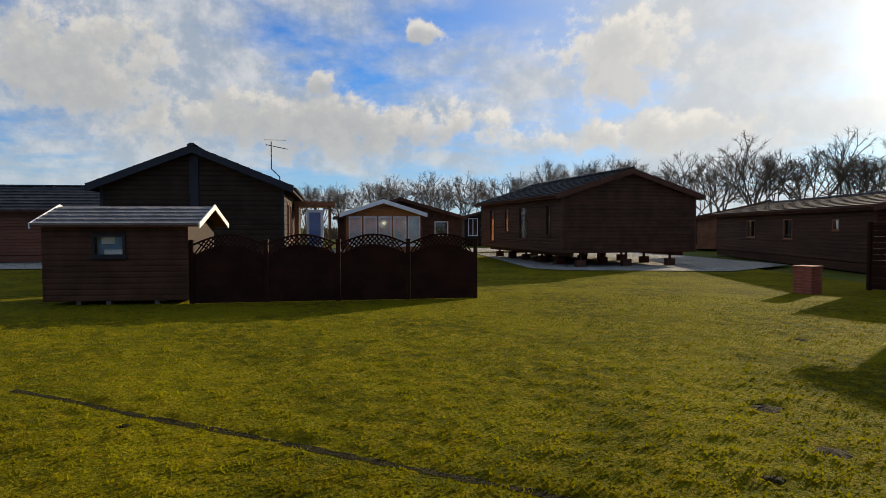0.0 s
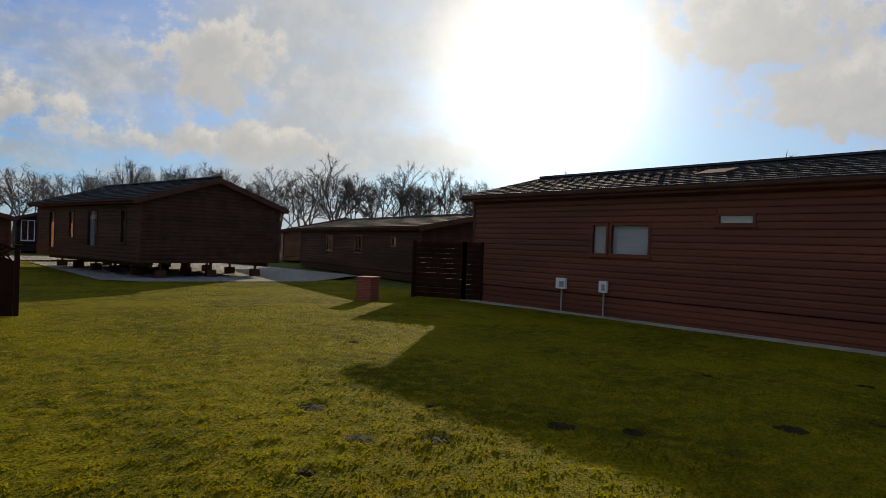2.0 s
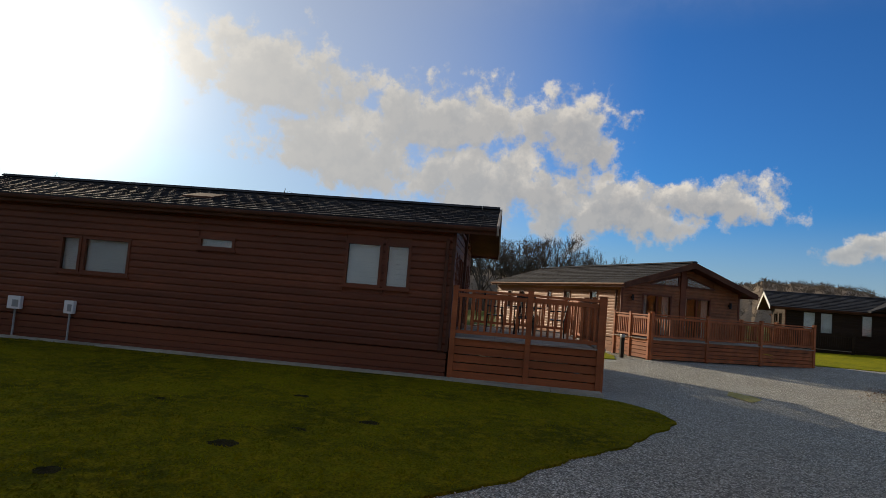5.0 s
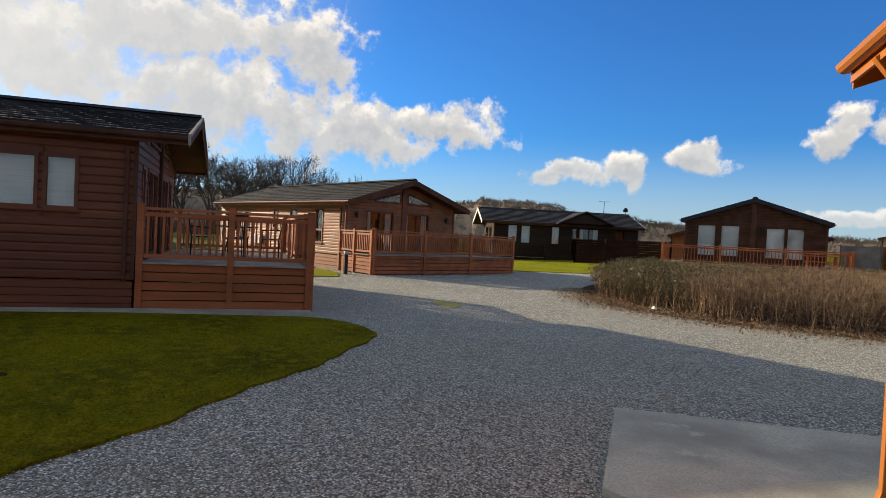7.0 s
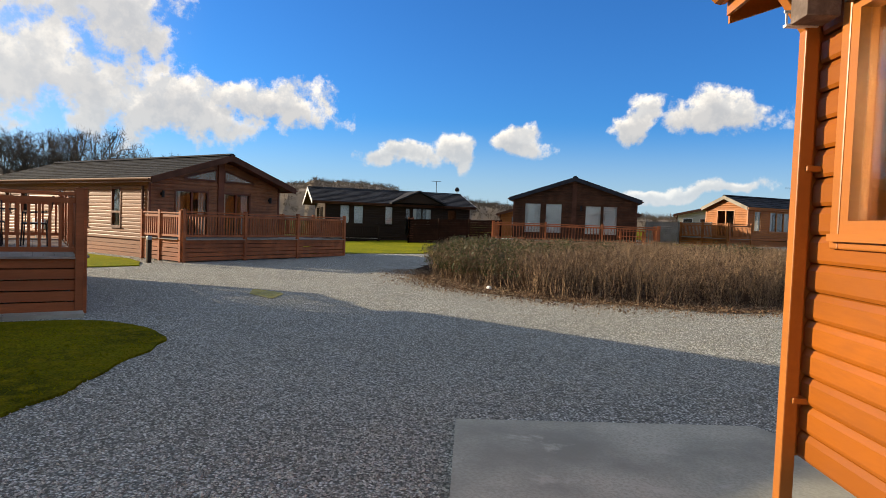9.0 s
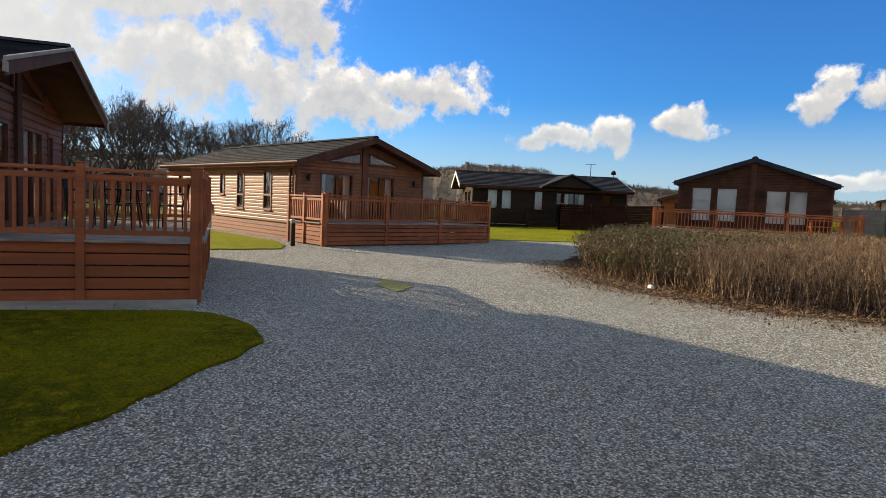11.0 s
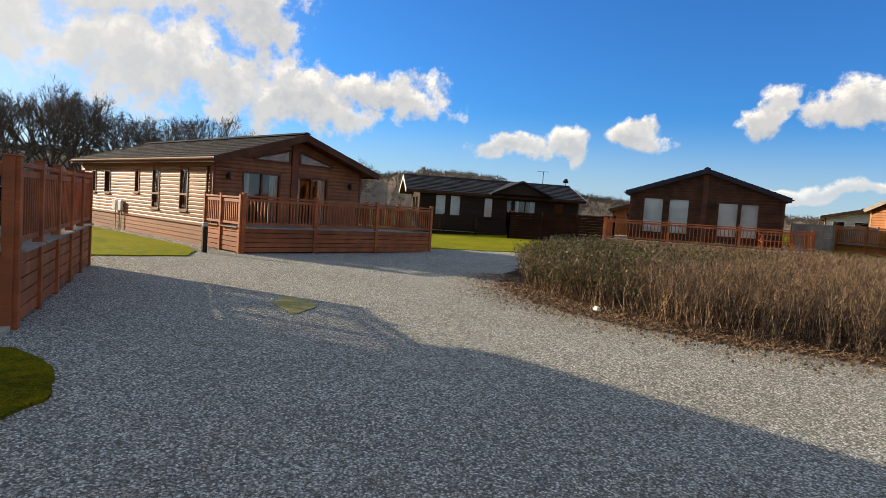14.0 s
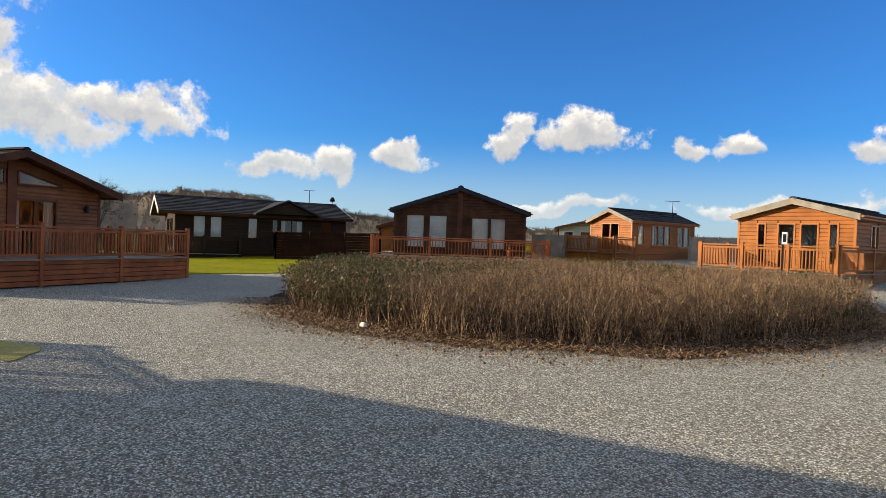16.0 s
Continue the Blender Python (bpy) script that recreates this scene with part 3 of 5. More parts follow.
def lodge(m, label, W, L, zb, ze, zr, wood, holes, front_oh=0.6, back_oh=0.3, side_oh=0.3, board=0.15, pieces=(), tile="tile", trim="fascia", frames="brown_b", tile_size=0.33, skirt=True, gable_glass=False, pillar=False, group="park lodges", tiled=True, barge=None):
    """A single-storey timber lodge: floor, walls with openings, lapped boards, gabled tiled roof, bargeboards, gutters, windows.
    holes: side -> [(from, to, low, high, kind, bars)]."""
    top = thing("lodge", m, label, "lodge", group)
    T = 0.12
    fl = Kit().box(0.02, 0.02, zb, W - 0.02, L - 0.02, zb + 0.12)
    fl.make("floor", "inside", top)
    slope = (zr - ze) / (W / 2)
    # made-up walls added behind the windows so the panes look dark
    if L > 4:
        Kit().box(0.13, 1.6, zb + 0.12, W - 0.13, 1.7, ze - 0.01).make("partition", "inside", top)
        Kit().box(1.3, 1.7, zb + 0.12, 1.4, L - 0.13, ze - 0.01).make("partition", "inside", top)
    for side in ("west", "east", "front", "back"):
        at, n = place(side, W, L), (L if side in ("west", "east") else W)
        hs = holes.get(side, [])
        k = Kit()
        cuts = sorted({0.0, n, *[c for h in hs for c in h[:2]]})
        trim_in = T if side in ("front", "back") else 0.0
        for a, b in zip(cuts, cuts[1:]):
            low = zb
            for h in sorted([h for h in hs if h[0] <= a + 1e-4 and h[1] >= b - 1e-4], key=lambda h: h[2]):
                if h[2] > low:
                    k.box(*at(max(a, trim_in), -T, low), *at(min(b, n - trim_in), 0.0, h[2]))
                low = h[3]
            if low < ze:
                k.box(*at(max(a, trim_in), -T, low), *at(min(b, n - trim_in), 0.0, ze))
        if side in ("front", "back"):
            ring = [at(0.02, -T, ze), at(W - 0.02, -T, ze), at(W / 2, -T, zr - 0.03)]
            k.prism(ring, Vector(at(0, 0, 0)) - Vector(at(0, -T, 0)))
        wall = k.make("wall", wood, top)
        # lapped boards
        courses = int((ze - zb) / board + 0.5)
        bh = (ze - zb) / courses
        joined = Kit()
        single = side in pieces
        rows = [(zb + i * bh, zb + (i + 1) * bh, 0.0, n) for i in range(courses)]
        if side in ("front", "back"):
            z = ze
            while z + bh < zr - 0.05:
                e = (z + bh - ze) / slope
                if n - 2 * e > 0.2:
                    rows.append((z, z + bh, e, n - e))
                z += bh
        tri = [(W / 2 - W * 0.27, W / 2 + W * 0.27, ze + 0.06, ze + 0.42)] if gable_glass and side == "front" else []
        for z0, z1, a, b in rows:
            for p, q in spans(a, b, z0, z1, hs + tri):
                t = 0.03 + 0.004 * random.random()
                k = Kit() if single else joined
                k.prism(board_ring(at, p, z0, z1, t), Vector(at(q, 0, 0)) - Vector(at(p, 0, 0)))
                if single:
                    k.make("board", wood, wall)
        if not single:
            tagged(joined.make("cladding", wood, wall), kind="stuff")
        for h in hs:
            window(top, at, h, frames, h[4], h[5] if len(h) > 5 else 0)
        if side in ("front", "back"):
            post_mat = trim if wood != "orange" else "orange_trim"
            for s in (0.0, W):
                Kit().box(*at(s - 0.045, -0.02, zb), *at(s + 0.045, 0.045, ze)).make("corner_post", post_mat, top)
            if pillar and side == "front":
                Kit().box(*at(W / 2 - 0.13, 0, zb), *at(W / 2 + 0.13, 0.09, zr - 0.15)).make("gable_pillar", post_mat, top)
    if gable_glass:
        at = place("front", W, L)
        for sgn in (-1, 1):
            inner, outer = W / 2 + sgn * 0.2, W / 2 + sgn * W * 0.27
            zi = min(ze + 0.50, zr - 0.3)
            ring = [at(inner, 0.03, ze + 0.08), at(outer, 0.03, ze + 0.08), at(outer, 0.03, ze + 0.12), at(inner, 0.03, zi)]
            g = Kit().prism(ring, Vector(at(0, 0.012, 0)) - Vector(at(0, 0, 0))).make("gable_pane", "glass", top)
            g.visible_shadow = False
            f = Kit()
            for a, b in zip(ring, ring[1:] + ring[:1]):
                f.beam(Vector(a), Vector(b), 0.06, 0.06)
            f.make("gable_frame", frames, top)
    # roof
    y0, y1, th = -front_oh, L + back_oh, 0.1
    run = W / 2 + side_oh
    fall = run * slope
    roof = Kit()
    for sgn in (-1, 1):
        ex = W / 2 + sgn * run
        ring = [(W / 2, y0, zr), (ex, y0, zr - fall), (ex, y0, zr - fall + th), (W / 2, y0, zr + th)]
        roof.prism(ring, (0, y1 - y0, 0))
    roof_ob = roof.make("roof", trim, top)
    if tiled:
        tk = Kit()
        for sgn in (-1, 1):
            down = Vector((sgn * run, 0, -fall))
            ln = down.length
            nd, na = max(1, int(ln / tile_size)), max(1, int((y1 - y0) / tile_size))
            tiles(tk, (W / 2, y0, zr + th + 0.004), (0, 1, 0), down, na, nd, (y1 - y0) / na, ln / nd)
        tagged(tk.make("tiles", tile, roof_ob, fix=False), kind="stuff")
        rk = Kit()
        n = int((y1 - y0) / 0.45)
        for i in range(n):
            a = y0 + (y1 - y0) * i / n
            rk.prism([(W / 2 - 0.15, a, zr + th + 0.02), (W / 2 - 0.05, a, zr + th + 0.09), (W / 2 + 0.05, a, zr + th + 0.09), (W / 2 + 0.15, a, zr + th + 0.02)], (0, (y1 - y0) / n - 0.012, 0))
        tagged(rk.make("ridge_tiles", tile, roof_ob), kind="stuff")
    for y in (y0 - 0.025, y1):
        for sgn in (-1, 1):
            ex = W / 2 + sgn * run
            Kit().prism([(W / 2, y, zr + th + 0.03), (ex, y, zr - fall + th + 0.03), (ex, y, zr - fall - 0.1), (W / 2, y, zr - 0.1)], (0, 0.025, 0)).make("bargeboard", barge or trim, top)
    gk = Kit()
    for sgn in (-1, 1):
        ex = W / 2 + sgn * (run + 0.06)
        z = zr - fall + 0.06
        prof = [(ex + 0.06 * math.cos(a), y0, z + 0.06 * math.sin(a)) for a in (math.pi + i * math.pi / 6 for i in range(7))]
        gk.prism(prof + [(ex + 0.05, y0, z), (ex - 0.05, y0, z)][::1], (0, y1 - y0, 0))
        gk.box(W / 2 + sgn * run, y0, zr - fall - 0.06, W / 2 + sgn * (run + 0.02), y1, zr - fall + 0.1)
    gk.make("gutter", trim, top)
    if skirt:
        sk = Kit()
        n = max(1, round((zb + 0.02) / 0.14))
        for i in range(n):
            a, b = (zb - 0.02) * i / n, (zb - 0.02) * (i + 1) / n - 0.015
            sk.box(-0.02, -0.02, a, W + 0.02, L + 0.02, b)
        sk.box(0.03, 0.03, 0.0, W - 0.03, L - 0.03, zb - 0.02)
        sk.make("skirting", wood, top)
    else:
        lk = Kit()
        for i in range(6):
            for x in (0.95, W / 2, W - 0.95):
                y = 0.3 + (L - 0.6) * i / 5
                lk.box(x - 0.2, y - 0.1, 0.0, x + 0.2, y + 0.1, zb * 0.55), lk.beam((x, y, zb * 0.5), (x, y, zb), 0.08)
        for x in (0.5, W - 0.5):
            lk.box(x - 0.05, 0.1, zb - 0.16, x + 0.05, L - 0.1, zb - 0.001)
        lk.make("support_pier", "fascia", top)
    return top


def downpipe(parent, x, y, z0, z1, mat, w=0.07):
    k = Kit()
    k.beam((x, y, z0), (x, y, z1), w)
    k.beam((x, y, z0), (x - 0.06, y, z0 - 0.05), w)
    return k.make("downpipe", mat, parent, 0.008)


def rail_run(parent, a, b, floor, top_z, wood, posts, low=0.0, gap=0.11, bal=0.035, plank=0.13, skirt=True, thin=False, step=None, skip=()):
    """One side of a deck, from a to b: posts, handrails, balusters, skirting planks."""
    a, b = Vector((*a, 0)), Vector((*b, 0))
    d = b - a
    ln = d.length
    d.normalize()
    out = Vector((d.y, -d.x, 0))
    for s in posts:
        p = a + d * s
        k = Kit()
        k.beam(p + Vector((0, 0, low)), p + Vector((0, 0, top_z + 0.06)), 0.11)
        k.beam(p + Vector((0, 0, top_z + 0.06)), p + Vector((0, 0, top_z + 0.075)), 0.135)
        k.make("post", wood, parent, 0.008)
    spans_ = list(zip(posts, posts[1:]))
    for i, (s0, s1) in enumerate(spans_):
        s0, s1 = s0 + 0.055, s1 - 0.055
        p, q = a + d * s0, a + d * s1
        z = Vector((0, 0, 1))
        Kit().beam(p + z * (top_z - 0.02), q + z * (top_z - 0.02), 0.085, 0.05).beam(p + z * (top_z - 0.12), q + z * (top_z - 0.12), 0.035, 0.08).make("handrail", wood, parent, 0.006)
        Kit().beam(p + z * (floor + 0.12), q + z * (floor + 0.12), 0.04, 0.07).make("bottom_rail", wood, parent, 0.004)
        n = int((s1 - s0) / gap)
        k = Kit()
        for j in range(n):
            c = a + d * (s0 + (s1 - s0) * (j + 0.5) / n)
            k.beam(c + z * (floor + 0.155), c + z * (top_z - 0.16), bal)
        tagged(k.make("balusters", wood, parent), kind="stuff")
        if skirt:
            n = max(1, round((floor - 0.03) / plank))
            for j in range(n):
                c0 = low + 0.03 + j * (floor - 0.03 - low) / n
                hh = (floor - 0.03 - low) / n
                wob = 0.004 * random.uniform(-1, 1)
                Kit().beam(p + z * (c0 + hh / 2 + wob) + out * (0.006 * random.random()), q + z * (c0 + hh / 2 - wob) + out * (0.006 * random.random()), 0.025, hh - 0.02).make("skirting_plank", wood, parent)
            Kit().beam(p + z * (floor + 0.0) + out * 0.03, q + z * (floor + 0.0) + out * 0.03, 0.13, 0.03).make("deck_edge", "deck_floor", parent)


def deck_floor(parent, x0, y0, x1, y1, z, wood="deck_floor"):
    n = int((y1 - y0) / 0.145)
    for i in range(n):
        a = y0 + (y1 - y0) * i / n
        Kit().box(x0, a, z - 0.028, x1, a + (y1 - y0) / n - 0.006, z).make("deck_board", wood, parent)
    Kit().box(x0 + 0.05, y0 + 0.05, z - 0.2, x1 - 0.05, y1 - 0.05, z - 0.03).make("joists", "fascia", parent)


def turned(x, y, deg, z=0.0):
    return pose(x, y, z, 0, 0, deg)


# lodge with its gable towards the drive: long side to the lawn
mDeck = turned(13.13, 1.40, 4.9)
mA = mDeck @ pose(0, 0.16, 0)
A_WIN = [(3.97 - 3.11, 4.51 - 3.11, 1.72, 2.66, "blind"), (4.57 - 3.11, 5.36 - 3.11, 1.72, 2.66, "blind"), (7.76 - 3.11, 8.57 - 3.11, 2.25, 2.52, "blind"),
         (10.07 - 3.11, 11.16 - 3.11, 1.52, 2.32, "blind"), (11.2 - 3.11, 11.7 - 3.11, 1.52, 2.32, "blind")]
# pale blinds added behind these panes to stand in for reflected bright sky
A_FRONT = [(0.62, 0.98, 0.95, 2.62, "blind"), (1.35, 2.85, 0.9, 2.62, "blind", 1), (3.6, 4.9, 0.9, 2.62, "blind", 1), (5.35, 5.75, 0.95, 2.62, "blind")]
lodge_a = lodge(mA, "red-brown timber lodge with tiled roof beside lawn", 6.6, 12.75, 0.55, 3.08, 3.88, "brown", {"west": A_WIN, "front": A_FRONT}, front_oh=0.85, side_oh=0.28, pieces=("west", "front"), gable_glass=True, pillar=True, frames="brown", board=0.145)
k = Kit()
for s_ in (-1, 1):
    ex_, ze_ = 3.3 + s_ * 3.6, 3.88 - 3.58 * 0.8 / 3.3
    k.prism([(3.3, -0.91, 4.02), (ex_, -0.91, ze_ + 0.14), (ex_, -0.91, ze_ + 0.085), (3.3, -0.91, 3.965)], (0, 0.055, 0))
    k.box(ex_ - 0.06, -0.9, ze_ - 0.06, ex_ + 0.06, -0.86, ze_ + 0.08)
k.make("verge_trim", "fence_grey", lodge_a, 0.006)
downpipe(lodge_a, -0.07, 0.12, 0.6, 2.85, "fascia")
k = Kit()
for y0 in (5.9,):
    k.prism([(1.25, y0, 3.48), (2.0, y0, 3.66), (2.0, y0, 3.73), (1.25, y0, 3.55)], (0, 0.75, 0))
k.make("roof_light_frame", "fascia", lodge_a)
for y, w in ((8.02, 0.22), (9.25, 0.3)):
    mb = thing("meter_box", mA @ pose(-0.02, y, 0.63), "white meter box on lodge wall", "meter box", "meter boxes")
    Kit().box(-0.13, 0, 0, -0.03, w, 0.28).make("case", "white", mb, 0.01)
    Kit().box(-0.137, 0.04, 0.05, -0.13, w * 0.6, 0.2).make("dial_window", "grey", mb)
    Kit().beam((-0.06, w / 2, 0), (-0.06, w / 2, -0.7), 0.03).make("conduit", "grey", mb)
apron = Kit()
for i in range(16):
    apron.box(-0.42, -2.95 + i * 1.0, -0.02, -0.06, -2.95 + i * 1.0 + 0.99, 0.055)
ap = apron.make("pavement_apron", "concrete")
ap.matrix_world = mDeck
tagged(ap, "pale concrete edging along the lodge", "edging", kind="structure")
dA = thing("veranda", mDeck, "red-brown timber veranda deck with balustrade", "veranda", "verandas")
rail_run(dA, (0.0, 0.1), (0.0, -2.95), 0.86, 1.84, "deck", [0.06, 1.58, 3.0], gap=0.125, bal=0.04, plank=0.165)
rail_run(dA, (0.0, -2.95), (6.6, -2.95), 0.86, 1.84, "deck", [0.06, 1.35, 2.65, 3.95, 5.25, 6.55], gap=0.125, bal=0.04, plank=0.165)
rail_run(dA, (6.6, -2.95), (6.6, 0.0), 0.86, 1.84, "deck", [0.06, 1.5, 2.9], gap=0.125, bal=0.04, plank=0.165)
deck_floor(dA, 0.06, -2.9, 6.54, 0.1, 0.84)
# lodge across the drive
mB = turned(26.20, -3.15, -62.1)
B_FRONT = [(0.95, 2.35, 0.78, 2.45, "curtain", 1), (2.9, 4.3, 0.78, 2.45, "curtain", 1)]
B_SIDE = [(1.7, 2.35, 1.02, 2.45, "split"), (4.0, 4.65, 0.98, 2.42, "split"), (5.85, 6.3, 1.5, 2.38, "dark"), (8.9, 9.6, 1.4, 2.35, "dark"), (10.6, 11.1, 1.4, 2.35, "dark")]
lodge_b = lodge(mB, "brown timber lodge with glazed gable and sunlit side", 5.75, 12.6, 0.6, 2.78, 3.72, "brown_b", {"west": B_SIDE, "front": B_FRONT}, front_oh=0.7, side_oh=0.35, trim="brown", gable_glass=True, pillar=True, frames="brown", board=0.13, barge="fascia")
downpipe(lodge_b, -0.08, 0.25, 0.4, 2.5, "fascia")
for y in (7.3, 7.9):
    mb = thing("meter_box", mB @ pose(-0.03, y, 0.75), "white meter box on lodge wall", "meter box", "meter boxes")
    Kit().box(-0.14, 0, 0, -0.03, 0.3, 0.4).make("case", "white", mb, 0.01)
    Kit().beam((-0.06, 0.15, 0), (-0.06, 0.15, -0.75), 0.03).make("conduit", "grey", mb)
for x in (0.45, 5.25):
    wl = thing("wall_lamp", mB @ pose(x, -0.03, 2.25), "small black outdoor wall lamp", "wall lamp", "wall lamps")
    Kit().box(-0.05, -0.05, -0.05, 0.05, 0.0, 0.05).make("bracket", "dark_metal", wl)
    Kit().tube((0, -0.09, -0.12), (0, -0.09, 0.12), 0.05, 0.05, 10).make("lantern", "dark_metal", wl)
dB = thing("veranda", mB, "brown timber veranda deck with balustrade", "veranda", "verandas")
rail_run(dB, (-0.25, 0.0), (-0.25, -2.3), 0.74, 1.62, "deck", [0.06, 1.1, 2.25])
rail_run(dB, (-0.25, -2.3), (7.45, -2.3), 0.74, 1.66, "deck", [0.06, 2.5, 5.0, 7.64])
rail_run(dB, (7.45, -2.3), (7.45, 1.6), 0.74, 1.66, "deck", [0.06, 1.9, 3.85])
rail_run(dB, (7.45, 1.6), (5.8, 1.6), 0.74, 1.66, "deck", [0.06, 1.6])
deck_floor(dB, -0.2, -2.25, 5.78, -0.05, 0.72)
deck_floor(dB, 5.78, -2.25, 7.4, 1.55, 0.72)


def bollard(x, y):
    b = thing("bollard", turned(x, y, 20), "dark grey bollard with pale top on gravel", "bollard")
    Kit().beam((0, 0, 0), (0, 0, 0.72), 0.13).make("post", "black", b, 0.012)
    Kit().beam((0, 0, 0.72), (0, 0, 0.84), 0.14).make("cap", "grey", b, 0.02)


bollard(24.0, -3.05)

# orange lodge beside the path
OL = 12.0
mO = turned(4.3 - OL * 0.853, -4.95 + OL * 0.52, -121.4)
O_WIN = [(OL - 1.0, OL - 0.3, 1.6, 2.66, "dark"), (OL - 4.6, OL - 3.4, 1.54, 2.70, "blind")]
lodge_o = lodge(mO, "orange-stained timber lodge with lapped boards", 6.0, OL, 0.47, 3.0, 4.07, "orange", {"west": O_WIN}, front_oh=0.4, back_oh=0.5, side_oh=0.28, pieces=("west", "back"), frames="orange_trim", trim="orange_trim", board=0.142, skirt=False, group="park lodges")
k = Kit()
for i in range(8):
    s = OL - 0.95 + i * 0.085
    u_ = Vector((0.034 * math.cos(1.0), 0.034 * math.sin(1.0), 0))
    n_ = Vector((-u_.y, u_.x, 0)) * 0.06
    c_ = Vector((0.17, s, 1.6))
    k.prism([c_ - u_ - n_, c_ + u_ - n_, c_ + u_ + n_, c_ - u_ + n_], (0, 0, 1.04))
k.make("vertical_blind", "blind", lodge_o)
k = Kit().box(-0.09, OL - 0.9, 2.64, -0.052, OL - 0.3, 2.67)
k.make("trickle_vent", "dark_metal", lodge_o)
k = Kit().box(-0.055, OL - 1.07, 1.53, 0.0, OL - 1.0, 2.73).box(-0.055, OL - 0.3, 1.53, 0.0, OL - 0.23, 2.73).box(-0.055, OL - 1.0, 1.53, 0.0, OL - 0.3, 1.6).box(-0.055, OL - 1.0, 2.66, 0.0, OL - 0.3, 2.73)
k.make("window_surround", "orange_trim", lodge_o, 0.008)
k = Kit()
k.beam((-0.1, OL - 0.04, 0.14), (-0.1, OL - 0.04, 2.62), 0.068)
k.beam((-0.1, OL - 0.04, 2.6), (-0.3, OL - 0.04, 2.88), 0.068)
k.beam((-0.1, OL - 0.04, 0.16), (-0.13, OL - 0.04, 0.055), 0.075)
for z in (0.75, 1.9):
    k.box(-0.1, OL - 0.09, z, -0.0, OL + 0.01, z + 0.03)
k.make("downpipe", "orange_trim", lodge_o, 0.006)
bb = thing("bird_box", mO @ pose(-0.13, OL - 0.17, 2.6) @ Matrix.Scale(0.85, 4), "small dark grey wooden house-shaped bird box", "bird box")
Kit().box(-0.11, -0.09, 0, 0.07, 0.09, 0.17).make("body", "grey_wood", bb, 0.004)
k = Kit()
for i in range(5):
    for s in (-1, 1):
        x = -0.02 + s * 0.025 * i
        k.beam((x, -0.12, 0.27 - 0.022 * i), (x, 0.12, 0.27 - 0.022 * i), 0.034, 0.012)
k.prism([(-0.11, -0.085, 0.17), (0.07, -0.085, 0.17), (-0.02, -0.085, 0.265)], (0, 0.17, 0))
k.make("roof", "grey_wood", bb)
Kit().box(-0.13, 0.09, -0.005, 0.05, 0.13, 0.01).box(-0.12, 0.12, 0.0, -0.11, 0.13, 0.09).box(0.03, 0.12, 0.0, 0.04, 0.13, 0.09).box(-0.13, 0.12, 0.08, 0.05, 0.13, 0.095).make("porch", "white", bb)
Kit().beam((0.03, 0, 0.15), (0.03, 0, 0.4), 0.04, 0.012).make("hanger", "fence_grey", bb)
slab = sheet("pavement_slab", [(6.62, -4.27), (4.85, -3.2), (2.6, -4.3), (-4.0, -0.3), (-6.2, 0.9), (-6.6, 0.2), (4.0, -6.4), (5.55, -6.4)], 0.05, "concrete", drop=0.09)
tagged(slab, "weathered concrete slab beside lodge", "concrete slab")

# lodge behind the hedge
mD = turned(32.5, -22.9, -131.0, 0.35)
D_FRONT = [(0.6, 1.6, 0.85, 2.62, "blind"), (1.8, 2.8, 0.85, 2.62, "blind"), (4.05, 5.0, 0.85, 2.55, "blind"), (5.04, 5.9, 0.85, 2.55, "blind")]
lodge_d = lodge(mD, "dark brown timber lodge with white blinds", 6.9, 12.0, 0.5, 2.85, 4.0, "brown_d", {"front": D_FRONT, "east": [(2.0, 2.8, 1.3, 2.2, "dark")]}, front_oh=0.3, side_oh=0.25, frames="brown_d", pillar=True, barge="slate_trim")
dD = thing("veranda", mD, "red-brown timber veranda with spaced balusters", "veranda", "verandas")
rail_run(dD, (-0.9, -2.3), (7.9, -2.3), 0.45, 1.4, "deck", [0.06, 2.9, 5.9, 8.74], gap=0.16)
rail_run(dD, (-0.9, 0.0), (-0.9, -2.3), 0.45, 1.4, "deck", [0.06, 2.25])
rail_run(dD, (7.9, -2.3), (7.9, 0.0), 0.45, 1.4, "deck", [0.06, 2.25])
deck_floor(dD, -0.85, -2.25, 7.85, -0.05, 0.43)
wl = thing("wall_lamp", mD @ pose(3.85, -0.03, 2.35), "small black outdoor wall lamp", "wall lamp", "wall lamps")
Kit().tube((0, -0.09, -0.14), (0, -0.09, 0.14), 0.06, 0.06, 10).box(-0.04, -0.09, -0.03, 0.04, 0.0, 0.03).make("lantern", "dark_metal", wl)

# dark lodge across the grass: long side with a cross gable

def cross_lodge():
    """Gables at both ends, long wall towards the drive, a small gable over the door."""
    m = Matrix.Translation((41.55, -14.4, 0.12)) @ Matrix.Rotation(radians(169.0), 4, "Z") @ Matrix.Translation((0, 0, 0))
    # local y runs along the wall from its north end, local x to the drive
    W = 6.2
    m = m @ Matrix.Translation((-W, 0, 0))
    side = [(0.9, 1.6, 1.15, 2.45, "blind"), (1.8, 2.5, 1.15, 2.45, "blind"), (3.9, 4.5, 1.2, 2.45, "blind"), (5.3, 5.7, 0.5, 2.4, "dark"), (5.8, 7.2, 1.2, 2.4, "curtain", 1), (8.3, 9.0, 1.3, 2.4, "dark")]
    return m, W, side


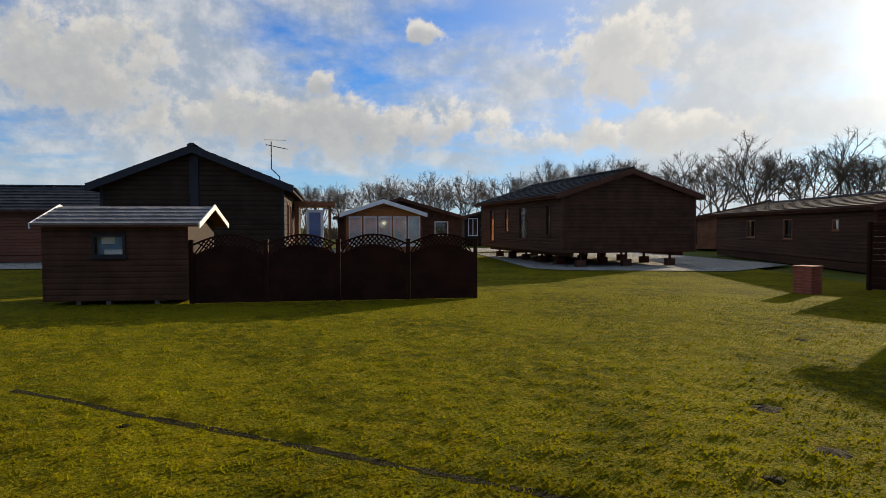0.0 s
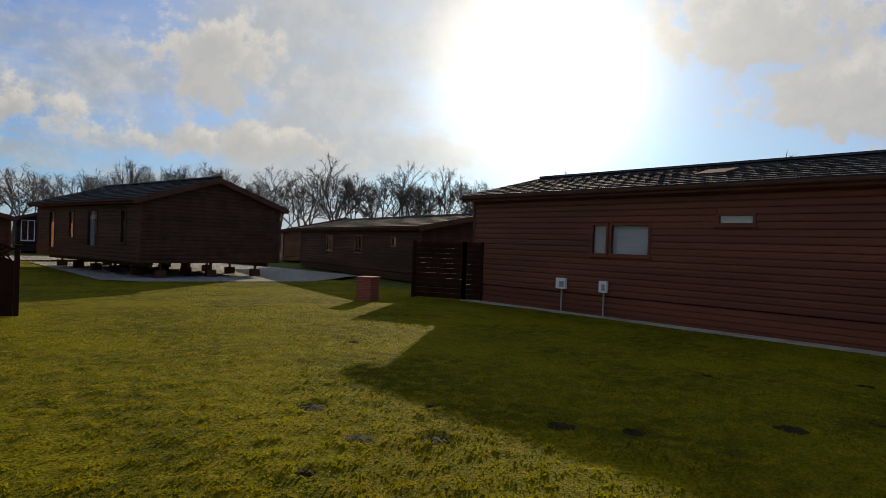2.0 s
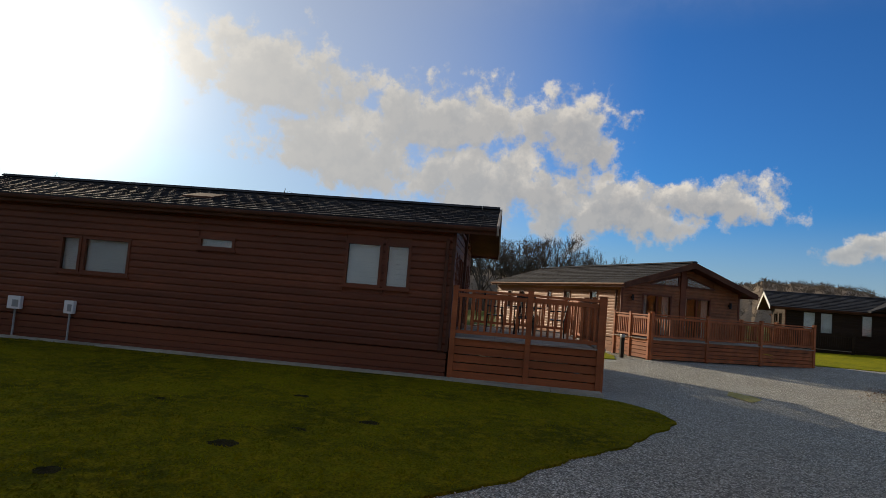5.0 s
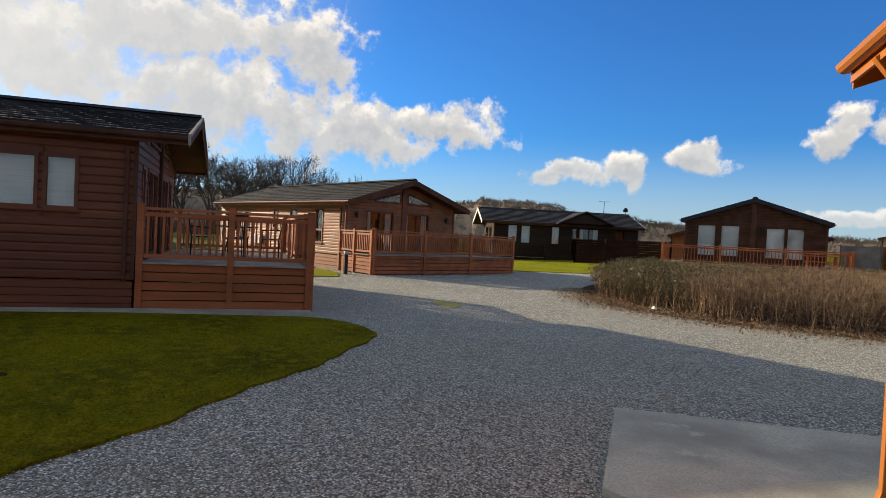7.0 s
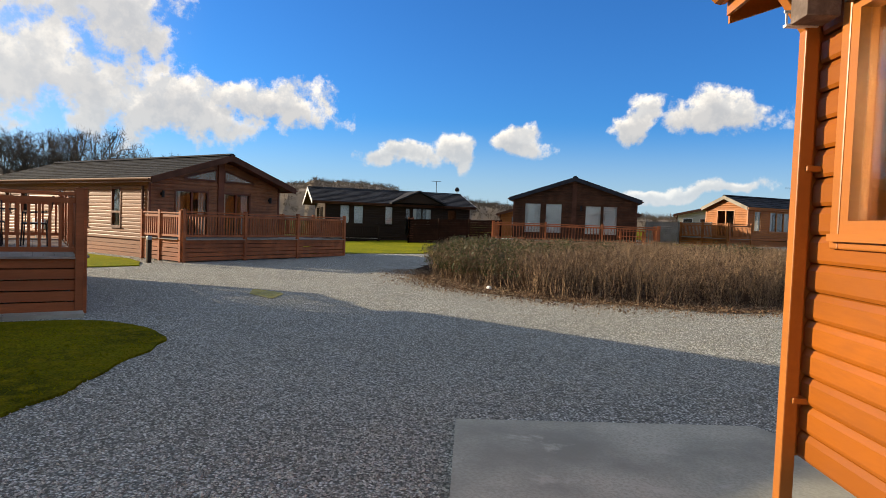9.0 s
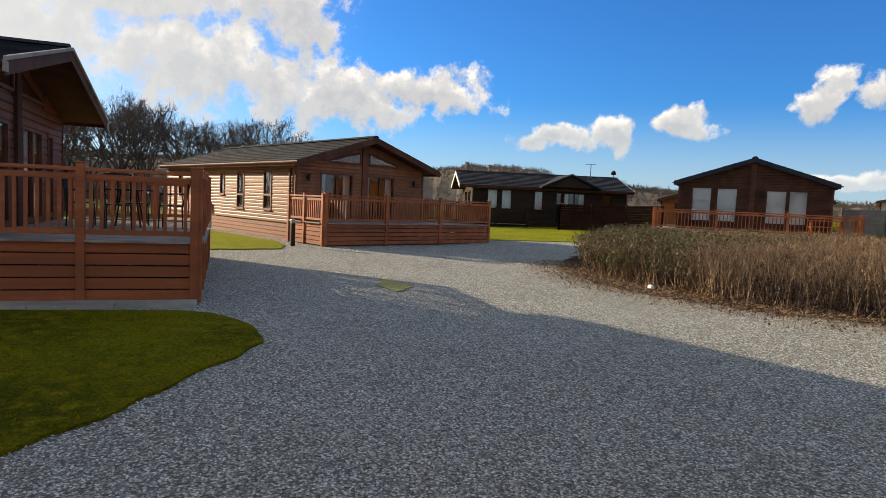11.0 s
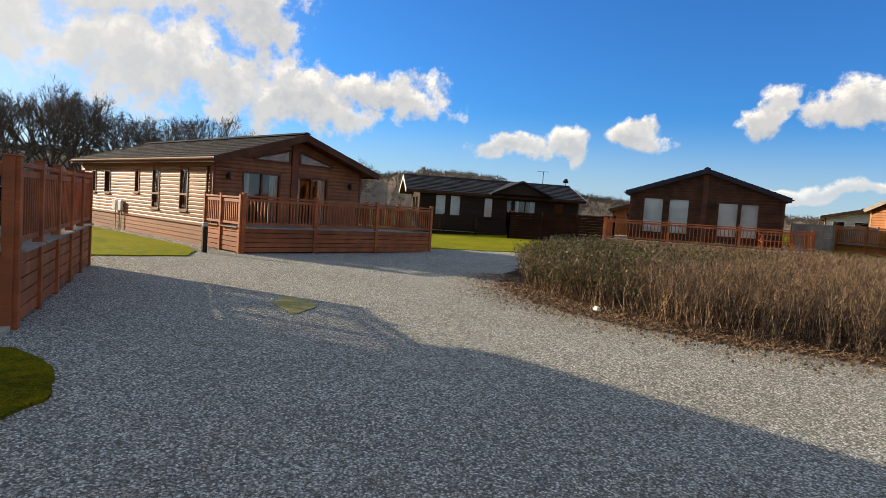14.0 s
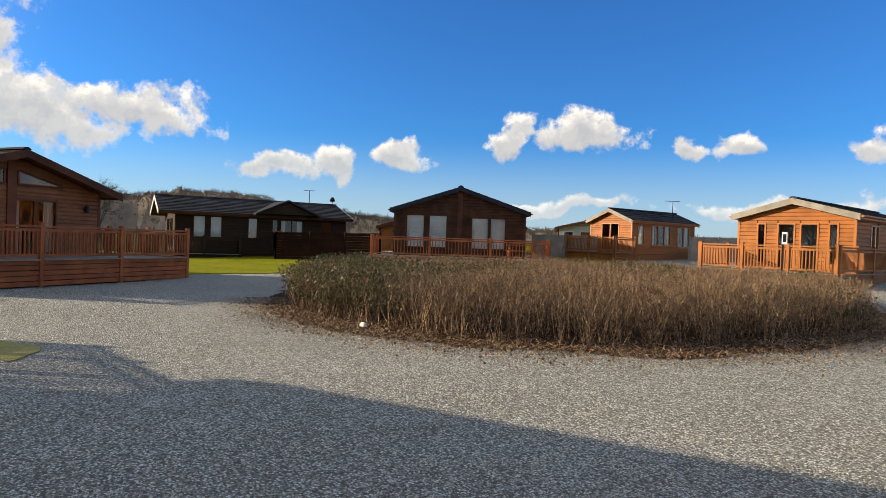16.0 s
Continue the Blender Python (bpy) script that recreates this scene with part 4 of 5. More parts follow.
mC, CW, C_SIDE = cross_lodge()
CL = 9.9
lodge_c = lodge(mC @ Matrix.Translation((CW, CL, 0)) @ Matrix.Rotation(math.pi, 4, "Z"), "near-black timber lodge with cross gable", CW, CL, 0.3, 2.62, 3.5, "black",
                {"west": [(CL - b, CL - a, c, d, *e) for a, b, c, d, *e in C_SIDE], "back": [(1.2, 2.6, 0.6, 2.3, "curtain", 1), (3.2, 4.8, 0.6, 2.3, "curtain", 1)]}, front_oh=0.4, back_oh=0.9, side_oh=0.35, frames="black", barge="white")
k = Kit()
k.prism([(CW - 2.6, 4.4, 2.7), (CW - 2.6, 7.7, 2.7), (CW - 2.6, 6.05, 3.4)], (3.4, 0, 0))
porch = k.make("cross_gable", "black", lodge_c)
porch.matrix_parent_inverse = lodge_c.matrix_world.inverted() @ mC
k = Kit()
for s in (-1, 1):
    k.prism([(CW - 2.6, 6.05, 3.46), (CW - 2.6, 6.05 + s * 1.9, 2.62), (CW - 2.6, 6.05 + s * 1.9, 2.7), (CW - 2.6, 6.05, 3.56)], (3.6, 0, 0))
po = k.make("cross_gable_roof", "tile", lodge_c)
po.matrix_parent_inverse = lodge_c.matrix_world.inverted() @ mC
rc = thing("veranda", mC, "dark timber balustrade on the lodge veranda", "veranda", "verandas")
rail_run(rc, (CW + 0.9, -0.6), (CW + 0.9, 3.4), 0.3, 1.25, "black", [0.06, 2.0, 3.94])
rail_run(rc, (CW + 0.9, 3.4), (CW + 0.06, 3.4), 0.3, 1.25, "black", [0.06, 0.78])


def panel_fence(a, b, h, mat, label, panel=1.83, low=0.0, wave=0.0):
    f = thing("fence", Matrix.Identity(4), label, "fence", "timber fences")
    a, b = Vector((*a, rise(a[1]))), Vector((*b, rise(b[1])))
    n = max(1, round((b - a).length / panel))
    d = (b - a) / n
    z = Vector((0, 0, 1))
    for i in range(n + 1):
        Kit().beam(a + d * i, a + d * i + z * (h + 0.05), 0.1).make("fence_post", mat, f, 0.008)
    u = d.normalized()
    for i in range(n):
        p, q = a + d * i + u * 0.05, a + d * (i + 1) - u * 0.05
        rows = int((h - 0.08) / 0.14)
        for j in range(rows):
            c = 0.06 + (h - 0.08) * (j + 0.5) / rows
            Kit().beam(p + z * c, q + z * c, 0.02, (h - 0.08) / rows - 0.006).make("fence_board", mat, f)
        Kit().beam(p + z * h, q + z * h, 0.06, 0.03).make("cap_rail", mat, f)
    return f


panel_fence((10.86, 15.75), (11.69, 14.3), 1.72, "fence_dark", "dark brown panel fence between lodges")
panel_fence((11.69, 14.3), (12.05, 13.9), 1.72, "fence_dark", "dark brown panel fence between lodges")
panel_fence((38.4, -19.2), (37.3, -18.4), 1.55, "deck", "red-brown panel fence by dark lodge")
panel_fence((37.3, -18.4), (33.4, -22.6), 1.5, "fence_dark", "dark red-brown panel fence on the grass")
panel_fence((25.5, -40.5), (22.0, -44.5), 1.5, "fence_grey", "weathered grey panel fence far off")
panel_fence((33.2, -34.5), (29.6, -36.5), 1.5, "fence_grey", "weathered grey panel fence between lodges")

# two orange lodges in the south


def small_lodge(front_left, front_right, base, L, label, wood, trim, holes, ze, zr, pieces=(), side=None, **kw):
    a, b = Vector((*front_left, 0)), Vector((*front_right, 0))
    W = (b - a).length
    ang = math.degrees(math.atan2(b.y - a.y, b.x - a.x))
    m = turned(a.x, a.y, ang, base)
    hs = {"front": holes(W)}
    if side:
        hs.update(side)
    return m, W, lodge(m, label, W, L, 0.45, ze, zr, wood, hs, trim=trim, frames=trim, pieces=pieces, **kw)


mF, FW, lodge_f = small_lodge((17.1, -28.95), (13.05, -29.02), 0.45, 10.0, "light orange timber lodge with glazed doors", "orange_f", "orange_trim",
                              lambda W: [(0.7, 1.05, 0.75, 2.3, "dark"), (1.45, 2.1, 0.5, 2.3, "dark"), (2.25, 2.9, 0.5, 2.3, "dark"), (3.2, 3.55, 0.75, 2.3, "dark")],
                              2.55, 3.1, side={"east": [(1.6, 2.6, 1.3, 2.3, "dark", 1), (4.0, 4.6, 0.6, 2.3, "dark")]}, front_oh=0.25, side_oh=0.2, barge="fence_grey")
dF = thing("veranda", mF, "orange-brown timber veranda with balustrade", "veranda", "verandas")
rail_run(dF, (-0.4, 0.0), (-0.4, -2.4), 0.5, 1.42, "orange_f", [0.06, 2.35])
rail_run(dF, (-0.4, -2.4), (4.3, -2.4), 0.5, 1.42, "orange_f", [0.06, 1.6, 3.15, 4.64])
rail_run(dF, (4.3, -2.4), (4.3, 3.0), 0.5, 1.42, "orange_f", [0.06, 1.8, 3.6, 5.34])
deck_floor(dF, -0.35, -2.35, 4.25, -0.05, 0.48)
sg = thing("sign_post", turned(14.05, -25.5, 190.0, rise(-25.5)), "small white sign on a dark post", "sign")
Kit().beam((0, 0, 0), (0, 0, 1.85), 0.05).make("post", "dark_metal", sg)
Kit().box(-0.03, -0.04, 1.45, 0.13, -0.02, 1.85).make("board", "white", sg)
Kit().box(0.0, -0.046, 1.52, 0.1, -0.04, 1.78).make("lettering", "dark_metal", sg)

mE, EW, lodge_e = small_lodge((30.74, -37.45), (27.5, -37.2), 0.75, 6.5, "orange timber lodge with dark patio doors", "orange_f", "orange_trim",
                              lambda W: [(0.9, 2.3, 0.6, 2.35, "dark", 1)], 2.5, 3.15,
                              side={"east": [(0.5, 1.2, 1.0, 2.3, "curtain"), (1.9, 3.9, 1.0, 2.3, "curtain", 2), (4.6, 6.0, 0.9, 2.3, "curtain", 1)]}, front_oh=0.3, side_oh=0.2, barge="fence_grey")
dE = thing("veranda", mE, "orange-brown timber veranda with balustrade", "veranda", "verandas")
rail_run(dE, (-0.3, -2.0), (3.6, -2.0), 0.5, 1.42, "orange_f", [0.06, 1.9, 3.84])
rail_run(dE, (3.6, -2.0), (3.6, 0.0), 0.5, 1.42, "orange_f", [0.06, 1.94])
rail_run(dE, (-0.3, 0.0), (-0.3, -2.0), 0.5, 1.42, "orange_f", [0.06, 1.94])
deck_floor(dE, -0.25, -1.95, 3.55, -0.05, 0.48)

# raised lodge beyond the lawn
mH = turned(4.7, 24.5, 14.0)
lodge_h = lodge(mH, "dark timber lodge raised on block piers", 6.0, 10.4, 0.62, 2.95, 3.9, "brown_d", {"west": [(1.0, 1.5, 1.3, 2.6, "curtain"), (3.6, 4.6, 1.1, 2.6, "curtain"), (6.0, 6.6, 1.4, 2.6, "curtain"), (8.2, 8.9, 0.9, 2.6, "curtain")]}, front_oh=0.2, side_oh=0.3, skirt=False, frames="brown_d")

# lodge beyond the lawn with shed and trellis fence in front
mG = turned(-10.1, 18.4, 10.5)
lodge_g = lodge(mG, "dark timber lodge with overhanging gable", 5.2, 12.0, 0.4, 2.95, 4.0, "black", {"east": [(1.5, 2.2, 1.2, 2.5, "curtain"), (3.0, 3.7, 1.2, 2.5, "curtain"), (6.0, 6.8, 0.6, 2.5, "curtain")], "west": [(2, 3, 1.2, 2.3, "dark")]}, front_oh=0.35, side_oh=0.32, frames="brown", pillar=True, trim="slate_trim")
pg = thing("porch", mG @ pose(5.2, 4.8, 0), "brown timber porch with glazed door", "porch")
Kit().box(0.15, 0, 0.0, 1.5, 0.1, 0.9).beam((0.2, 0.05, 0), (0.2, 0.05, 2.5), 0.12).beam((1.45, 0.05, 0), (1.45, 0.05, 2.5), 0.12).box(0.1, -0.1, 2.5, 1.65, 2.0, 2.68).make("frame", "brown_b", pg)
Kit().box(0.55, 0.02, 0.9, 1.2, 0.08, 2.35).make("door", "white", pg, 0.01)
Kit().box(0.66, -0.0, 1.0, 1.09, 0.018, 2.25).make("door_pane", "blue", pg)
ae = thing("aerial", mG @ pose(5.1, 0.2, 2.9), "thin metal television aerial on a bent mast", "aerial", "aerials")
Kit().beam((0, 0, 0), (0, 0, 0.35), 0.03).beam((0, 0, 0.35), (-0.25, 0, 0.6), 0.03).beam((-0.25, 0, 0.6), (-0.25, 0, 1.45), 0.03).make("mast", "dark_metal", ae)
k = Kit().beam((-0.4, 0, 1.35), (0.25, 0, 1.22), 0.02)
for i in range(6):
    x = -0.4 + i * 0.11
    k.beam((x, -0.15, 1.35 - i * 0.022), (x, 0.15, 1.35 - i * 0.022), 0.012)
    k.beam((x - 0.06, -0.0, 1.5), (x + 0.06, 0, 1.5), 0.012)
k.make("elements", "dark_metal", ae)

sh = turned(-8.35, 12.9, 5.5)
shed = thing("shed", sh, "dark timber garden shed with pale tiled roof", "shed")
SW, SD = 2.95, 2.0
k = Kit()
for a, b, c, d in ((0, 1.0, 0.12, 1.72), (1.0, 1.68, 0.12, 1.04), (1.0, 1.68, 1.52, 1.72), (1.68, SW, 0.12, 1.72)):
    k.box(a, 0, c, b, 0.05, d)
k.box(0, 0.05, 0.12, 0.05, SD, 1.72).box(SW - 0.05, 0.05, 0.12, SW, SD, 1.72).box(0.05, SD - 0.05, 0.12, SW - 0.05, SD, 1.72).box(0.05, 0.05, 0.12, SW - 0.05, SD - 0.05, 0.16)
k.prism([(0, 0.0, 1.72), (0, SD, 1.72), (0, SD / 2, 2.05)], (0.04, 0, 0)).prism([(SW - 0.04, 0.0, 1.72), (SW - 0.04, SD, 1.72), (SW - 0.04, SD / 2, 2.05)], (0.04, 0, 0))
shed_wall = k.make("wall", "black", shed)
at = lambda s, o, z: (s, -o, z)
for i in range(13):
    z0, z1 = 0.12 + 1.6 * i / 13, 0.12 + 1.6 * (i + 1) / 13
    for p, q in spans(0.0, SW, z0, z1, [(1.0, 1.68, 1.04, 1.52)]):
        Kit().prism(board_ring(at, p, z0, z1, 0.025), (q - p, 0, 0)).make("board", "brown_d", shed_wall)
window(shed, at, (1.0, 1.68, 1.04, 1.52), "dark_metal", "none")
Kit().box(1.05, 0.1, 1.08, 1.62, 0.12, 1.5).make("window_film", "blue", shed)
Kit().box(1.2, 0.085, 1.08, 1.6, 0.095, 1.2).box(1.15, 0.085, 1.32, 1.42, 0.095, 1.5).make("items_in_window", "white", shed)
k = Kit()
for y, s in ((0, -1), (SD, 1)):
    k.prism([(-0.12, SD / 2, 2.08), (-0.12, SD / 2 + s * 1.22, 1.68), (-0.12, SD / 2 + s * 1.22, 1.72), (-0.12, SD / 2, 2.13)], (SW + 0.4, 0, 0))
shed_roof = k.make("roof", "fascia", shed)
k = Kit()
for s in (-1, 1):
    tiles(k, (-0.12, SD / 2, 2.135), (1, 0, 0), (0, s * 1.22, -0.41), 12, 5, (SW + 0.4) / 12, 0.257)
tagged(k.make("tiles", "tile_grey", shed_roof, fix=False), kind="stuff")
k = Kit()
for x in (-0.14, SW + 0.28):
    for s in (-1, 1):
        k.prism([(x, SD / 2, 2.19), (x, SD / 2 + s * 1.24, 1.76), (x, SD / 2 + s * 1.24, 1.64), (x, SD / 2, 2.07)], (0.022, 0, 0))
k.make("bargeboard", "white", shed)
k = Kit()
for x in (0.6, 1.2, 2.2):
    k.box(x, 0.1, 0.0, x + 0.1, SD - 0.1, 0.12)
k.make("bearer", "fence_grey", shed)


def trellis_fence(a, b, n):
    """Solid panels with an arched trellis top."""
    f = thing("trellis_fence", Matrix.Identity(4), "dark brown panel fence with arched trellis top", "fence")
    a, b = Vector((*a, 0)), Vector((*b, 0))
    d = (b - a) / n
    u, z = d.normalized(), Vector((0, 0, 1))
    ln = d.length
    for i in range(n + 1):
        Kit().beam(a + d * i, a + d * i + z * 1.36, 0.09).beam(a + d * i + z * 1.36, a + d * i + z * 1.4, 0.11).make("fence_post", "fence_dark", f, 0.006)
    for i in range(n):
        p = a + d * i
        for j in range(8):
            Kit().beam(p + u * 0.05 + z * (0.1 + j * 0.125), p + d - u * 0.05 + z * (0.1 + j * 0.125), 0.02, 0.1255).make("fence_board", "fence_dark", f)
        for lo in (True, False):
            rows = Kit()
            pts = []
            for j in range(13):
                s = j / 12
                hgt = (1.06 if lo else 1.3) + 0.2 * math.sin(math.pi * s)
                pts.append(p + u * (0.05 + (ln - 0.1) * s) + z * hgt)
            for q, r in zip(pts, pts[1:]):
                rows.beam(q, r, 0.035, 0.04)
                if lo:
                    rows.prism([Vector((q.x, q.y, 1.02)), Vector((r.x, r.y, 1.02)), r, q], Vector((0, 0.012, 0)))
            rows.make("arched_rail", "fence_dark", f)
        lat = Kit()
        m = int((ln - 0.1) / 0.1)
        for j in range(-2, m + 2):
            for sg_ in (-1, 1):
                s0 = 0.05 + j * 0.1
                s1 = s0 + sg_ * 0.24
                if min(s0, s1) < 0.04 or max(s0, s1) > ln - 0.04:
                    continue
                h0 = 1.06 + 0.2 * math.sin(math.pi * s0 / ln)
                h1 = 1.3 + 0.2 * math.sin(math.pi * s1 / ln)
                o = Vector((0, 0.006 * sg_, 0))
                lat.beam(p + u * s0 + z * h0 + o, p + u * s1 + z * h1 + o, 0.01, 0.03)
        tagged(lat.make("lattice", "fence_dark", f), kind="stuff")


trellis_fence((-5.38, 13.25), (0.74, 14.2), 4)

# lodges far to the north
mS = turned(-5.6, 35.5, 6.0, 0.1)
lodge_s = lodge(mS, "timber lodge with pale glazed sunroom gable", 4.4, 9.0, 0.4, 2.35, 3.05, "orange_f", {"front": [(0.2, 0.95, 0.5, 2.2, "blind"), (1.05, 1.8, 0.5, 2.2, "blind"), (1.9, 2.65, 0.5, 2.2, "blind"), (2.75, 3.5, 0.5, 2.2, "blind"), (3.6, 4.3, 0.5, 2.2, "blind")]}, front_oh=0.3, frames="white", barge="white")
lodge(turned(-7.6, 45.0, 4.0, 0.1), "dark timber lodge among trees", 9.0, 7.0, 0.3, 2.3, 3.6, "brown_d", {"front": [(1, 2, 1, 2, "dark"), (4, 5.5, 1, 2, "dark"), (7, 8, 1, 2, "dark")]}, tile="tile", tile_size=0.5, frames="white")
lodge(turned(2.0, 57.0, 0.0, 0.1), "dark lodge with blue-white glazed front", 6.5, 7.0, 0.6, 2.5, 3.4, "black", {"front": [(0.3, 1.2, 0.8, 2.4, "dark", 1), (1.5, 2.6, 0.8, 2.4, "curtain", 1), (2.9, 4.0, 0.8, 2.4, "curtain", 1), (4.3, 5.4, 0.8, 2.4, "dark", 1)]}, tile_size=0.5, frames="white")
lodge(turned(-33.0, 33.0, 8.0, 0.1), "brown timber lodge with pale windows", 7.0, 15.0, 0.3, 2.4, 3.5, "brown", {"front": [(1, 1.8, 1.0, 2.0, "curtain"), (3, 3.8, 1, 2, "curtain")], "east": [(1, 1.8, 1, 2, "curtain")]}, tile_size=0.45, frames="white")
lodge(turned(-25.0, 34.5, -81.0, 0.1) @ pose(0, 0, 0), "long dark lodge with pale framed windows", 6.5, 13.0, 0.3, 2.4, 3.6, "brown", {"west": [(2, 3, 1, 2, "curtain"), (5, 6, 1, 2, "curtain"), (8, 9, 1, 2, "curtain")]}, tile_size=0.45, frames="white")
lodge(turned(15.0, 21.5, -5.0, 0.0), "dark timber lodge beyond the fence", 6.0, 15.5, 0.35, 2.35, 2.95, "brown_d", {"west": [(2.2, 2.7, 1.5, 1.95, "blind"), (6.0, 6.9, 1.1, 2.0, "dark"), (10, 11, 1.1, 2.0, "dark")]}, front_oh=0.4, tile_size=0.4)
lodge(turned(18.0, 44.0, -20.0, 0.1), "brown lodge behind raised lodge", 9.0, 6.0, 0.3, 2.2, 3.2, "brown_b", {}, tile_size=0.5)
# lodges far to the east and south
lodge(turned(46.0, 16.0, -70.0, 0.0), "dark lodge in front of the wood", 6.0, 12.0, 0.4, 2.6, 3.6, "brown_d", {"west": [(2, 3, 1, 2, "dark")]}, tile_size=0.5)
lodge(turned(49.0, -33.0, -125.0, 0.4), "brown lodge with orange gable", 5.0, 10.0, 0.3, 2.2, 3.0, "orange_f", {"front": [(1, 2, 1, 2, "dark")]}, tile_size=0.5)
lodge(turned(62.0, -22.0, -100.0, 0.3), "brown lodge behind dark lodge", 6.0, 12.0, 0.3, 2.4, 3.4, "brown_b", {"front": [(1, 2, 1, 2, "dark")]}, tile_size=0.5)
lodge(turned(44.0, -50.0, -140.0, 0.7), "white-fronted lodge far off", 5.0, 12.0, 0.3, 2.5, 3.1, "cream", {"front": [(0.5, 1.4, 0.9, 2.2, "dark"), (2.0, 3.0, 0.9, 2.2, "dark")]}, tile_size=0.6, frames="white")
lodge(turned(37.3, -29.0, -131.0, 0.4), "dark brown lodge behind lodge with blinds", 6.0, 10.0, 0.3, 2.2, 2.85, "brown_d", {"front": [(4.2, 5.0, 1.0, 2.0, "curtain")]}, tile_size=0.6)
lodge(turned(27.0, -66.0, 160.0, 1.0), "light orange lodge far off", 9.0, 6.0, 0.3, 2.6, 3.5, "orange_f", {"front": [(1, 2, 1, 2, "curtain"), (4, 5, 1, 2, "curtain")]}, tile_size=0.6)

# brick pillar on the lawn
pillar = thing("brick_pillar", turned(8.9, 15.1, 30), "small red brick pillar on the lawn", "pillar")
Kit().box(-0.21, -0.21, 0, 0.21, 0.21, 0.66).make("core", "mortar", pillar)
Kit().box(-0.25, -0.25, 0.66, 0.25, 0.25, 0.7).make("cap", "brick", pillar, 0.008)
brick_me = Kit().box(-0.105, -0.1, 0, 0.105, 0.0, 0.065).mesh("brick", "brick")
for c in range(9):
    for s in range(4):
        for j in (0, 1):
            b = new("brick", brick_me)
            b.parent = pillar
            b.matrix_local = pose(0, 0, 0.004 + c * 0.073, 0, 0, 90 * s) @ pose(-0.1 + j * 0.215 - (0.02 if c % 2 else 0), -0.132 + 0.0, 0)


# ---- trees, hedge, grass, stones ----
def bare_tree(seed, spread, limbs, stem_part=0.3):
    """A leafless tree ten metres high: tapered trunk, forking limbs, a rounded crown of fine twigs."""
    r_ = random.Random(seed)
    k = Kit()

    def tube(a, b, r0, r1):
        d = (b - a).normalized()
        u = d.cross(Vector((0.3, 0.2, 1))).normalized()
        t = u.cross(d)
        ring = [u, u * -0.5 + t * 0.87, u * -0.5 - t * 0.87]
        k.poly([a + q * r0 for q in ring] + [b + q * r1 for q in ring], [(0, 1, 4, 3), (1, 2, 5, 4), (2, 0, 3, 5)])

    def any_way(up=0.0):
        return Vector((r_.gauss(0, 1), r_.gauss(0, 1), r_.gauss(up, 0.8))).normalized()

    def twigs(p, d, ln, n):
        for _ in range(n):
            a = p + d * ln * r_.random()
            b = a + (d * 0.7 + any_way(0.25) * 0.9).normalized() * ln * r_.uniform(0.5, 1.1)
            s = any_way().cross(b - a).normalized() * r_.uniform(0.012, 0.02)
            k.poly([a - s, a + s, b], [(0, 1, 2)])

    def grow(p, d, ln, r, level):
        n = 2 if level < 3 else 1
        for i in range(n):
            d = (d + any_way(0.15) * 0.2).normalized()
            q = p + d * ln / n
            tube(p, q, r * (1 - 0.35 * i / n), r * (1 - 0.35 * (i + 1) / n))
            p = q
            if level >= 2:
                twigs(p - d * ln / n, d, ln / n, 3)
        if level == 4:
            twigs(p - d * ln * 0.3, d, 0.75, 13)
            return
        kids = 3 if level < 3 else 2
        for i in range(kids):
            nd = (d + any_way(0.2) * (0.62 if i else 0.3) * spread).normalized()
            grow(p, nd, ln * r_.uniform(0.62, 0.84), r * (0.62 if i else 0.68), level + 1)

    top = 10.0 * stem_part
    base = Vector((0, 0, -0.15))
    fork = Vector((r_.uniform(-0.3, 0.3), r_.uniform(-0.3, 0.3), top))
    tube(base, fork * 0.5, 0.26, 0.2), tube(fork * 0.5, fork, 0.2, 0.17)
    for i in range(limbs):
        a = 2 * math.pi * (i + r_.uniform(-0.3, 0.3)) / limbs
        lean = 0.12 if i == 0 else r_.uniform(0.4, 0.85) * spread
        grow(fork - Vector((0, 0, r_.uniform(0, 0.9) if i else 0)), Vector((math.cos(a) * lean, math.sin(a) * lean, 1)).normalized(), r_.uniform(1.9, 2.6), 0.11, 1)
    high = max(v[2] for v in k.v)
    k.v = [(x, y, z * 10.0 / high) for x, y, z in k.v]
    return k.mesh("trunk_and_branches", "bark", fix=False)


TREES = [bare_tree(11, 0.9, 5), bare_tree(12, 1.1, 5, 0.25), bare_tree(13, 1.2, 4, 0.28), bare_tree(14, 0.8, 5, 0.36), bare_tree(15, 1.15, 5, 0.22)]
rnd = random.Random(5)


def plant(bearing, dist, scale, kind):
    a = radians(bearing)
    x, y = dist * math.sin(a), dist * math.cos(a)
    t = new("tree", TREES[kind])
    t.matrix_world = pose(x, y, -0.06 + rise(max(y, -80)), 0, 0, rnd.uniform(0, 360)) @ Matrix.Diagonal((scale, scale, scale * rnd.uniform(0.92, 1.08), 1))
    tagged(t, "leafless winter tree with fine bare twigs", "tree", "bare trees round the park")


def skyline(b, marks):
    """The height in degrees of the tops at that bearing, between the marks."""
    for (b0, e0), (b1, e1) in zip(marks, marks[1:]):
        if b0 <= b <= b1:
            return e0 + (e1 - e0) * (b - b0) / (b1 - b0)
    return marks[-1][1]


def tall(b, dist, marks):
    return (math.tan(radians(skyline(b, marks))) * dist + 1.6) / 10.0


